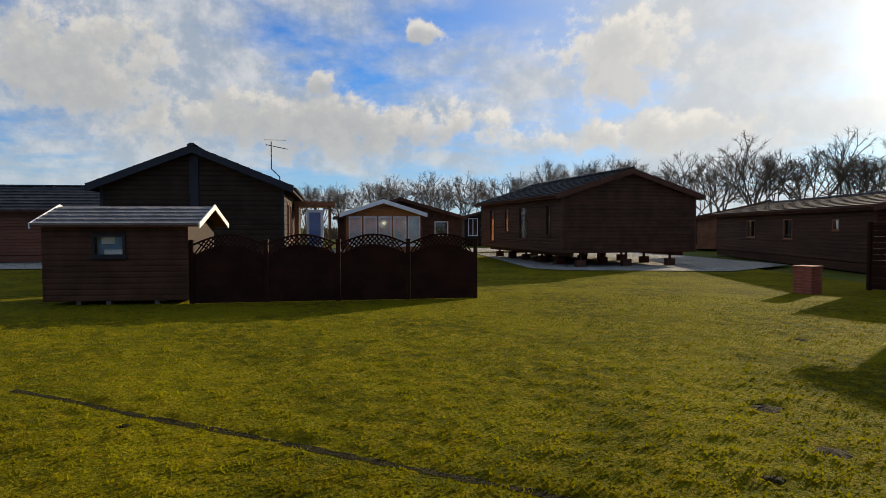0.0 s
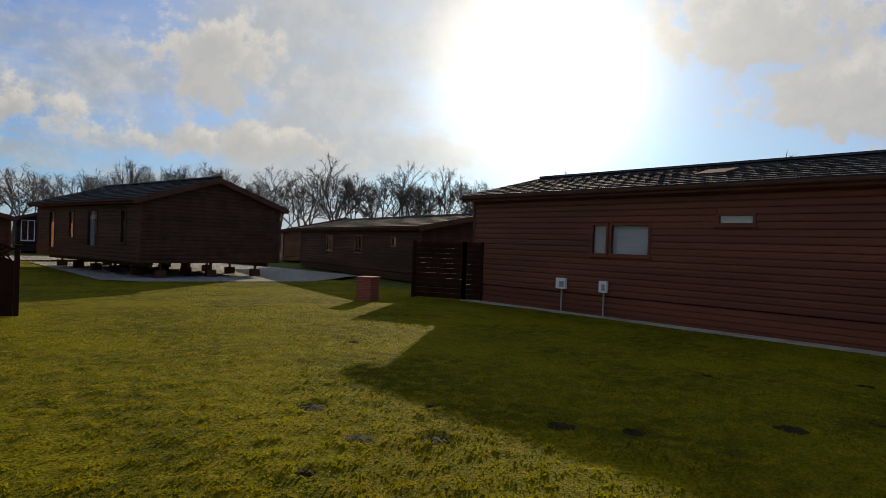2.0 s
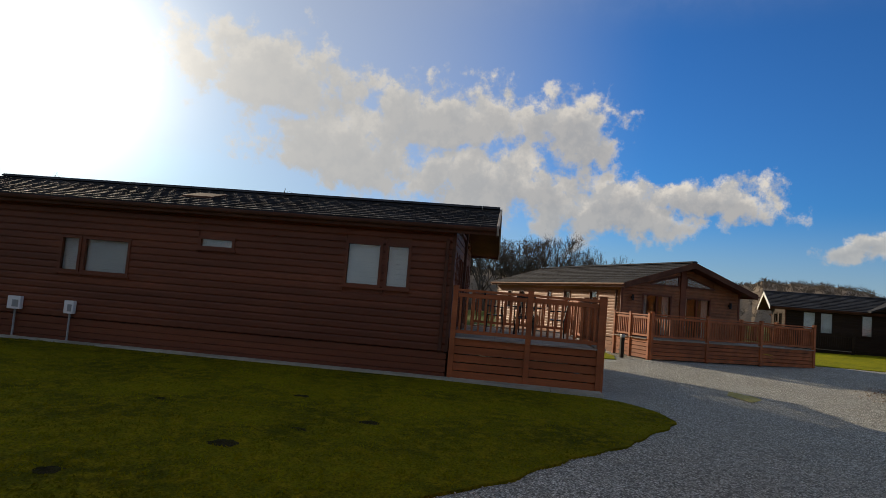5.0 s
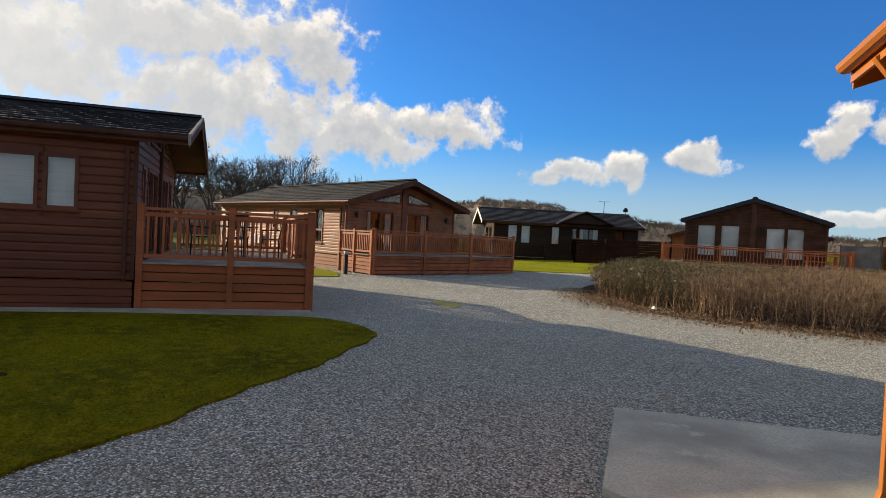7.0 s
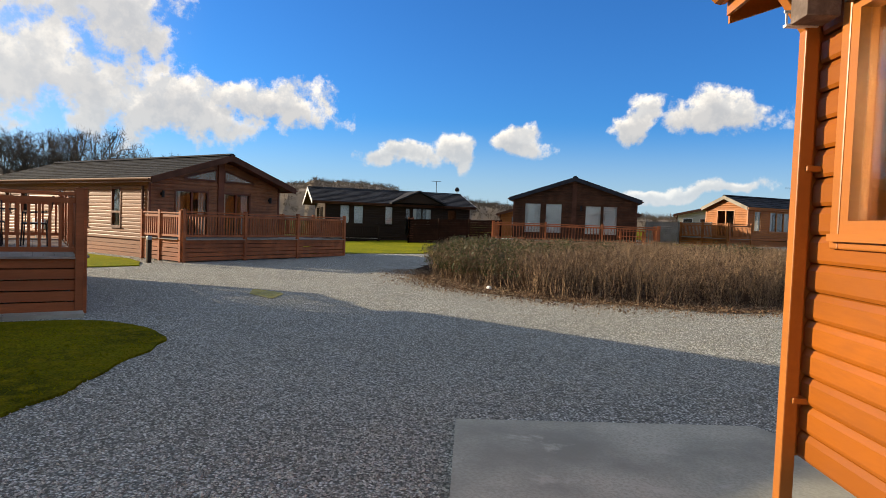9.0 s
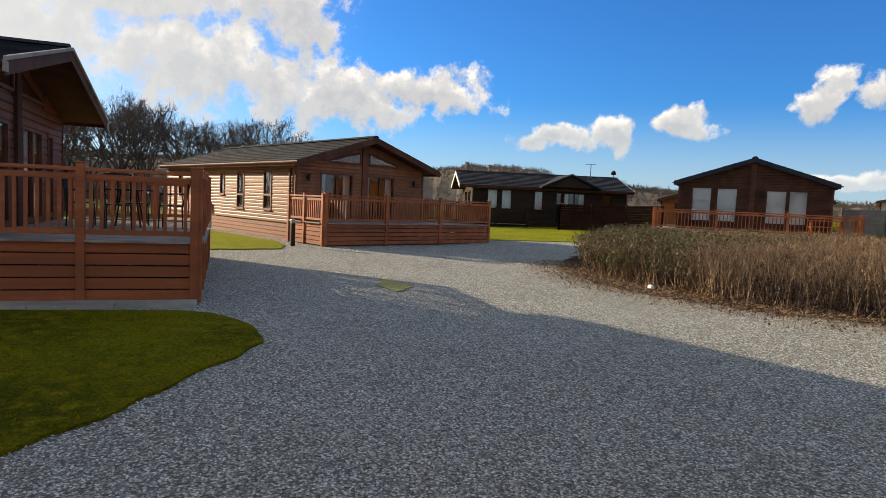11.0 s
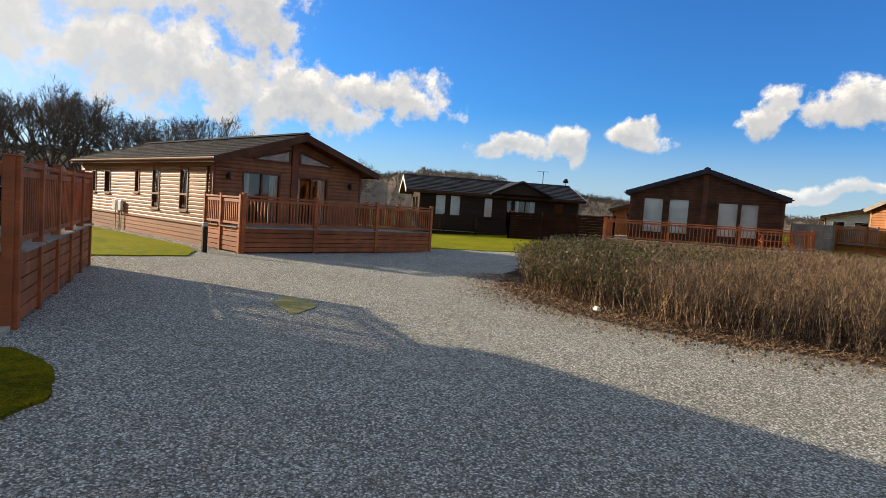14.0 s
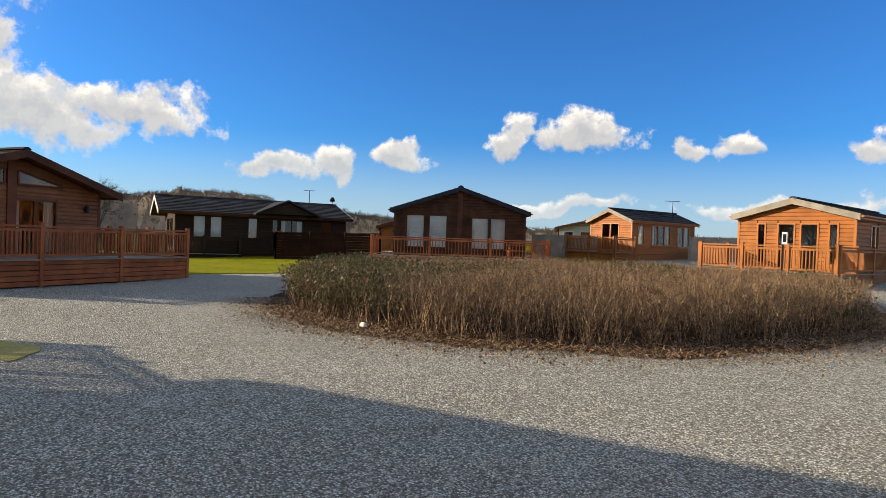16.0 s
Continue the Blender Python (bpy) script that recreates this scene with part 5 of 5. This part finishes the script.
NORTH = [(-46, 3.4), (-30, 3.6), (-10, 4.0), (-4, 5.4), (0, 5.2), (8, 5.4), (13, 7.0), (16, 7.5), (19, 6.2), (26, 7.9), (30, 6.2), (36, 7.8), (41, 6.8), (50, 6.2), (60, 6.6), (65, 8.6), (69, 4.4)]
EAST = [(66, 5.4), (71, 6.2), (75, 7.4), (81, 7.2), (89, 6.7), (93, 5.9), (97, 4.4)]
b = -46.0
while b < 68:
    far = 82 + 10 * noise.noise((b * 0.11, 0, 0)) + rnd.uniform(-10, 14)
    plant(b + rnd.uniform(-0.5, 0.5), far, tall(b, far, NORTH) * rnd.uniform(0.84, 1.1), rnd.randrange(5))
    b += rnd.uniform(0.9, 1.6)
b = 69.0
while b < 97:
    for row in (92, 106):
        far = row + rnd.uniform(-5, 5)
        plant(b + rnd.uniform(-0.6, 0.6), far, tall(b, far, EAST) * rnd.uniform(0.86, 1.02), rnd.randrange(5))
    b += rnd.uniform(1.2, 1.9)
plant(75.5, 60, 0.9, 2)
plant(100.6, 98, 0.92, 1)
plant(102.2, 104, 0.86, 4)

brush = Kit()
for _ in range(9000):
    b = rnd.uniform(-50, 96)
    d = rnd.uniform(92, 116)
    a = radians(b)
    p = Vector((d * math.sin(a), d * math.cos(a), -0.1))
    side = Vector((math.cos(a), -math.sin(a), 0))
    h = rnd.uniform(0.6, 3.8) * (0.8 + 0.5 * noise.noise((b * 0.3, 2, 0)))
    brush.poly([p - side * 0.09, p + side * 0.09, p + side * rnd.uniform(-1.0, 1.0) + Vector((0, 0, h))], [(0, 1, 2)])
tagged(brush.make("undergrowth", "bark", fix=False), "tangled bare undergrowth below the trees", "undergrowth", kind="stuff")

# wooded hill far to the east
RIDGE = [(55, 3.2), (75, 3.4), (95, 3.8), (104, 3.5), (107, 4.1), (111, 4.1), (114, 3.8), (116, 3.05), (120, 2.85), (124, 2.6), (135, 2.0), (150, 1.6), (162, 0.9)]


def ridge(b):
    return math.tan(radians(skyline(b, RIDGE))) * 195 + 0.2 + 0.8 * noise.noise((b * 0.9, 1, 1))


hill = Kit()
cols = 150
ring = []
for i in range(cols + 1):
    b = 55 + 107 * i / cols
    top = ridge(b) - 1.2
    a = radians(b)
    for d, h in ((150, -1.0), (172, max(0.2, top * 0.72)), (195, max(0.3, top)), (240, -1.0)):
        ring.append((d * math.sin(a), d * math.cos(a), h))
hill.poly(ring, [(4 * i + j, 4 * i + j + 1, 4 * i + j + 5, 4 * i + j + 4) for i in range(cols) for j in range(3)])
tagged(hill.make("backdrop_hill", "twig"), "low wooded hill in the distance", "hill", kind="structure")
wood = Kit()
for _ in range(5200):
    b = rnd.uniform(56, 161)
    f = rnd.random() ** 0.6
    d = 152 + 43 * f
    top = ridge(b) - 1.2
    z = max(0.0, top * (0.72 * min(1.0, f / 0.47) if f < 0.47 else 0.72 + 0.28 * (f - 0.47) / 0.53) - 0.3)
    a = radians(b)
    p = Vector((d * math.sin(a), d * math.cos(a), z))
    side = Vector((math.cos(a), -math.sin(a), 0))
    size = rnd.uniform(0.6, 1.5)
    for _ in range(9):
        q = p + side * rnd.uniform(-0.5, 0.5) * size + Vector((0, 0, size * rnd.uniform(0, 0.8)))
        u = rnd.uniform(0.1, math.pi - 0.1)
        tip = side * math.cos(u) + Vector((0, 0, math.sin(u)))
        w = side * rnd.uniform(0.04, 0.11)
        wood.poly([q - w, q + w, q + tip * size * rnd.uniform(0.5, 1.0)], [(0, 1, 2)])
tagged(wood.make("woodland", "twig", fix=False), "distant bare woodland on a low hill", "woodland", kind="stuff")

# hedge island
CX, CY, CR = 16.1, -16.6, 6.75


def inside_bed(x, y, grow=0.0):
    a = math.atan2(y - CY, x - CX)
    return math.hypot(x - CX, y - CY) < CR + grow + 0.35 * noise.noise((2.2 * math.cos(a), 2.2 * math.sin(a), 2)) + 0.22 * noise.noise((9 * math.cos(a), 9 * math.sin(a), 5))


def bed_rim(a):
    """How far the litter reaches past the stems."""
    c, e = math.cos(a), math.sin(a)
    return 0.62 + 0.3 * noise.noise((4 * c, 4 * e, 0)) + 0.25 * noise.noise((17 * c, 17 * e, 3)) + 0.12 * noise.noise((50 * c, 50 * e, 6))


bed = sheet("ground_hedge_bed", [(CX + (CR + bed_rim(a)) * math.cos(a), CY + (CR + bed_rim(a)) * math.sin(a)) for a in (i * math.pi / 150 for i in range(300))], 0.02, "soil")
tagged(bed, "brown leaf litter under the hedge", "leaf litter")
stems, leaves = Kit(), Kit()


def stem(x, y, h, r, lean):
    p = Vector((x, y, rise(y)))
    d = Vector((rnd.uniform(-lean, lean), rnd.uniform(-lean, lean), 1))
    u = Vector((math.cos(rnd.uniform(0, 6.3)), math.sin(rnd.uniform(0, 6.3)), 0))
    t = Vector((-u.y, u.x, 0))
    tri = [u, u * -0.5 + t * 0.87, u * -0.5 - t * 0.87]
    m = p + d * h * 0.5 + Vector((rnd.uniform(-0.05, 0.05), rnd.uniform(-0.05, 0.05), 0))
    e = p + d * h + Vector((rnd.uniform(-0.1, 0.1), rnd.uniform(-0.1, 0.1), 0))
    stems.poly([p + q * r for q in tri] + [m + q * r * 0.8 for q in tri] + [e], [(0, 1, 4, 3), (1, 2, 5, 4), (2, 0, 3, 5), (3, 4, 6), (4, 5, 6), (5, 3, 6)])
    for _ in range(3):
        a = p.lerp(e, rnd.uniform(0.45, 0.97))
        b = a + Vector((rnd.uniform(-0.14, 0.14), rnd.uniform(-0.14, 0.14), rnd.uniform(0.1, 0.32)))
        b.z = min(b.z, p.z + h + 0.03)
        s = Vector((rnd.uniform(-1, 1), rnd.uniform(-1, 1), 0)).normalized() * r * 0.7
        stems.poly([a - s, a + s, b], [(0, 1, 2)])


def leaf(x, y, z, size, kit):
    n = Vector((rnd.uniform(-1, 1), rnd.uniform(-1, 1), rnd.uniform(-0.3, 1))).normalized()
    u = n.orthogonal().normalized() * size
    v = n.cross(u).normalized() * size * 0.5
    p = Vector((x, y, z))
    kit.poly([p, p + u * 0.5 + v, p + u, p + u * 0.5 - v], [(0, 1, 2, 3)])


clumps = 0
while clumps < 1500:
    cx_, cy_ = CX + rnd.uniform(-7.5, 7.5), CY + rnd.uniform(-7.5, 7.5)
    if not inside_bed(cx_, cy_):
        continue
    edge = CR - math.hypot(cx_ - CX, cy_ - CY)
    near = (cx_ - CX) * -0.53 + (cy_ - CY) * 0.85
    if edge > 1.8 and rnd.random() < 0.4 or near < -3 and rnd.random() < 0.5:
        continue
    clumps += 1
    tallness = 0.97 - 0.65 * rise(cy_) + 0.17 * noise.noise((cx_ * 0.7, cy_ * 0.7, 0)) + 0.07 * noise.noise((cx_ * 2.6, cy_ * 2.6, 0)) + (0.07 if edge > 0.5 else -0.08) + rnd.uniform(-0.05, 0.05)
    green = cx_ > 15.2 and cy_ > -13.6 or noise.noise((cx_ * 0.5, cy_ * 0.5, 7)) > 0.32
    for _ in range(8):
        x, y = cx_ + rnd.gauss(0, 0.07), cy_ + rnd.gauss(0, 0.07)
        top = tallness + rnd.uniform(-0.14, 0.05)
        stem(x, y, top, rnd.uniform(0.003, 0.007) if rnd.random() < 0.8 else rnd.uniform(0.009, 0.014), 0.42)
        if green:
            for _ in range(11):
                leaf(x + rnd.uniform(-0.25, 0.25), y + rnd.uniform(-0.25, 0.25), rise(y) + top * rnd.uniform(0.4, 1.02), rnd.uniform(0.03, 0.06), leaves)
        for _ in range(11):
            a = Vector((x + rnd.uniform(-0.3, 0.3), y + rnd.uniform(-0.3, 0.3), rise(y) + top * rnd.uniform(0.55, 0.96)))
            b = a + Vector((rnd.uniform(-0.1, 0.1), rnd.uniform(-0.1, 0.1), rnd.uniform(0.03, 0.15)))
            w = Vector((rnd.uniform(-1, 1), rnd.uniform(-1, 1), 0)).normalized() * 0.004
            stems.poly([a - w, a + w, b], [(0, 1, 2)])
hedge = thing("hedge", Matrix.Identity(4), "dry brown clipped hedge with some green leaves", "hedge")
tagged(stems.make("stems", "stem", hedge, fix=False), kind="stuff")
tagged(leaves.make("leaves", "leaf", hedge, fix=False), "dark green and bronze leaves", kind="stuff")
lit, straw = Kit(), Kit()
for _ in range(22000):
    a = rnd.uniform(0.2, 3.9) + math.pi * 0.25
    d = CR + rnd.gauss(0.45, 0.55)
    x, y = CX + d * math.cos(a), CY + d * math.sin(a)
    if rnd.random() < 0.35:
        leaf(x, y, rise(y) + 0.024 + 0.012 * rnd.random(), rnd.uniform(0.02, 0.045), lit)
    else:
        q = rnd.uniform(0, 6.3)
        s = rnd.uniform(0.06, 0.2)
        z = rise(y) + 0.022 + 0.012 * rnd.random()
        c, e = math.cos(q), math.sin(q)
        (straw if rnd.random() < 0.45 else lit).poly([(x - e * 0.008, y + c * 0.008, z), (x + e * 0.008, y - c * 0.008, z), (x + c * s, y + e * s, z + 0.03)], [(0, 1, 2)])
tagged(straw.make("dry_straw", "straw", fix=False), "pale dry stalks strewn round the hedge", "straw", kind="stuff")
tagged(lit.make("leaf_litter", "litter", fix=False), "dead leaves and twigs at the hedge foot", "leaf litter", kind="stuff")
k = Kit().poly([(-0.1, -0.05, 0), (0.1, -0.06, 0), (0.12, 0.05, 0), (-0.08, 0.06, 0), (-0.06, -0.03, 0.09), (0.05, -0.03, 0.11), (0.06, 0.03, 0.1), (-0.05, 0.03, 0.08)], [(0, 1, 5, 4), (1, 2, 6, 5), (2, 3, 7, 6), (3, 0, 4, 7), (4, 5, 6, 7)])
st = k.make("stone", "blind", None, 0.015)
st.location, st.scale = (14.94, -9.95, 0.02 + rise(-9.95)), (0.8, 0.8, 0.7)
tagged(st, "single white stone at the hedge foot", "stone")


def on_lawn(x, y):
    """North of the lawn's edge and clear of the lodge."""
    for (x0, y0), (x1, y1) in zip(EDGE, EDGE[1:]):
        if x0 <= x < x1:
            return y > y0 + (y1 - y0) * (x - x0) / (x1 - x0) + 0.02
    return False


def lawn_edge(x):
    for (x0, y0), (x1, y1) in zip(EDGE, EDGE[1:]):
        if x0 <= x < x1:
            return y0 + (y1 - y0) * (x - x0) / (x1 - x0)
    return 99.0


def turf(x, y):
    """The uneven top of the lawn: tufts, hollows, the rut and the worn patches."""
    soft = max(0.0, min(1.0, (y - lawn_edge(x) - 0.12) / 0.5, (12.2 - x) / 0.4, (13.0 - y) / 1.5, (x + 9.0) / 1.0))
    h = 0.016 + 0.02 * noise.noise((x * 1.3, y * 1.3, 2)) + 0.024 * noise.noise((x * 4.3, y * 5.2, 0)) + 0.011 * noise.noise((x * 10, y * 12, 0))
    off = abs((y - 6.15) + 0.5 * (x + 4.3)) * 0.894
    if -4.6 < x < 1.3:
        h -= 0.04 * max(0.0, 1 - off / 0.14)
    for mx, my, mr in MUD:
        if abs(x - mx) < 0.4 and abs(y - my) < 0.4:
            q = math.hypot(x - mx, y - my) / mr
            h += 0.016 * math.exp(-((q - 1.0) / 0.3) ** 2) - (0.05 if q < 0.75 else 0.0)
    return 0.03 + soft * max(-0.012, h)


turf_kit = Kit()
STEP = 0.075
cols_, rows_ = int(21.2 / STEP), int(15.4 / STEP)
index = {}
for j in range(rows_ + 1):
    for i in range(cols_ + 1):
        x, y = -9.0 + i * STEP, -2.4 + j * STEP
        if y > lawn_edge(x) + 0.05:
            index[i, j] = len(turf_kit.v)
            turf_kit.v.append((x, y, turf(x, y) + 0.001))
for (i, j), a in index.items():
    quad = [index.get(c) for c in ((i + 1, j), (i + 1, j + 1), (i, j + 1))]
    if None not in quad:
        turf_kit.f.append((a, *quad))
turf_ob = turf_kit.make("lawn_turf", "grass", fix=False)
for poly in turf_ob.data.polygons:
    poly.use_smooth = True
tagged(turf_ob, "uneven tufted turf of the mossy lawn", "lawn", kind="structure")

blades = Kit()
count = 0
while count < 70000:
    r_ = 2.6 + 13.0 * rnd.random() ** 1.5
    a = radians(rnd.uniform(-42, 112))
    x, y = 0.2 + r_ * math.sin(a), r_ * math.cos(a)
    if not on_lawn(x, y) or x > 12.2:
        continue
    count += 1
    clump = 0.5 + 0.9 * noise.noise((x * 4.3, y * 5.2, 0)) + 0.5 * noise.noise((x * 11, y * 11, 0))
    h = max(0.006, 0.012 + 0.02 * clump) * rnd.uniform(0.7, 1.3)
    q = rnd.uniform(0, 6.3)
    w = rnd.uniform(0.006, 0.018)
    c, e = math.cos(q) * w, math.sin(q) * w
    dx, dy = rnd.uniform(-0.03, 0.03), rnd.uniform(-0.03, 0.03)
    z = turf(x, y) - 0.003
    blades.poly([(x - c, y - e, z), (x + c, y + e, z), (x + dx, y + dy, z + h)], [(0, 1, 2)])
tagged(blades.make("grass_tufts", "blade", fix=False), "short tufted mossy grass blades", "grass", kind="stuff")

stones = Kit()
count = 0
while count < 26000:
    f = rnd.random()
    px_, py_ = 0.5 + 5.0 * f, -0.4 - 3.4 * f
    r_ = 1.3 + 7.0 * rnd.random() ** 1.4
    a = radians(rnd.uniform(60, 165))
    x, y = px_ + r_ * math.sin(a), py_ + r_ * math.cos(a)
    if on_lawn(x, y) or x > 12.5 and y > -2 or y < -9.3 or (x - 6.6) * 0.52 + (y + 4.27) * -0.853 > -0.05 and x < 6.6 or inside_bed(x, y, 0.6):
        continue
    count += 1
    s = rnd.uniform(0.007, 0.019)
    z = 0.004
    q = rnd.uniform(0, 6.3)
    c, e = math.cos(q) * s, math.sin(q) * s
    stones.poly([(x - c, y - e, z), (x + e * 0.8, y - c * 0.8, z), (x + c, y + e, z), (x - e * 0.7, y + c * 0.7, z), (x + 0.2 * c, y + 0.2 * e, z + s * rnd.uniform(0.5, 0.9))], [(0, 1, 4), (1, 2, 4), (2, 3, 4), (3, 0, 4)])
tagged(stones.make("gravel_stones", "stone", fix=False), "loose grey gravel stones on the drive", "gravel", kind="stuff")


# ---- furniture and small things ----
def metal_chair(m):
    c = thing("garden_chair", m, "dark metal garden chair on the deck", "chair", "deck chairs")
    Kit().box(-0.22, -0.22, 0.43, 0.22, 0.22, 0.46).make("seat", "dark_metal", c, 0.01)
    for x in (-0.2, 0.2):
        for y in (-0.2, 0.2):
            Kit().tube((x * 1.1, y * 1.1, 0), (x, y, 0.43), 0.014, 0.014).make("leg", "dark_metal", c)
    k = Kit()
    for x in (-0.2, -0.1, 0.0, 0.1, 0.2):
        k.tube((x, 0.21, 0.46), (x * 1.05, 0.3, 0.98), 0.012, 0.012)
    k.beam((-0.22, 0.3, 0.98), (0.22, 0.3, 0.98), 0.03)
    k.make("backrest", "dark_metal", c)
    for x in (-0.23, 0.23):
        Kit().beam((x, -0.2, 0.66), (x, 0.24, 0.68), 0.03).beam((x, -0.19, 0.44), (x, -0.19, 0.66), 0.02).make("armrest", "dark_metal", c)


tb = thing("garden_table", mDeck @ pose(3.9, -1.55, 0.84), "dark round metal garden table on the deck", "table")
Kit().tube((0, 0, 0.7), (0, 0, 0.73), 0.5, 0.5, 24).make("top", "dark_metal", tb)
for i in range(4):
    a = math.pi / 4 + i * math.pi / 2
    Kit().tube((0.36 * math.cos(a), 0.36 * math.sin(a), 0), (0.2 * math.cos(a), 0.2 * math.sin(a), 0.7), 0.016, 0.016).make("leg", "dark_metal", tb)
for x, y, q in ((3.1, -1.5, 95), (4.7, -1.6, -80), (3.9, -0.75, 5), (3.8, -2.35, 175)):
    metal_chair(mDeck @ pose(x, y, 0.84, 0, 0, q))
pb = thing("picnic_bench", mD @ pose(6.6, -1.3, 0.43), "brown timber picnic bench on veranda", "bench")
Kit().box(-0.75, -0.35, 0.7, 0.75, 0.35, 0.75).make("top", "deck", pb)
for y in (-0.7, 0.55):
    Kit().box(-0.75, y, 0.42, 0.75, y + 0.2, 0.46).make("seat", "deck", pb)
for x in (-0.6, 0.6):
    Kit().beam((x, -0.6, 0), (x, -0.2, 0.7), 0.08).beam((x, 0.6, 0), (x, 0.2, 0.7), 0.08).beam((x, -0.68, 0.4), (x, 0.68, 0.4), 0.07).make("leg", "deck", pb)
sl = thing("street_lamp", turned(43.82, -25.48, 0, rise(-25.48)), "slim lamp post with a round dark head", "street lamp")
Kit().tube((0, 0, 0), (0, 0, 3.6), 0.05, 0.035, 8).make("post", "grey", sl)
Kit().tube((0, 0, 3.6), (0, 0, 3.72), 0.16, 0.19, 12).tube((0, 0, 3.72), (0, 0, 3.9), 0.19, 0.08, 12).make("head", "dark_metal", sl)
for x, y, z, h in ((47.23, -25.48, 3.2, 1.74), (27.4, -41.6, 3.6, 1.1)):
    an = thing("aerial", turned(x, y, 30, 0), "thin television aerial on a straight mast", "aerial", "aerials")
    Kit().beam((0, 0, 0.0), (0, 0, z + h), 0.035).beam((-0.45, 0, z + h), (0.5, 0, z + h + 0.03), 0.03).make("mast", "dark_metal", an)
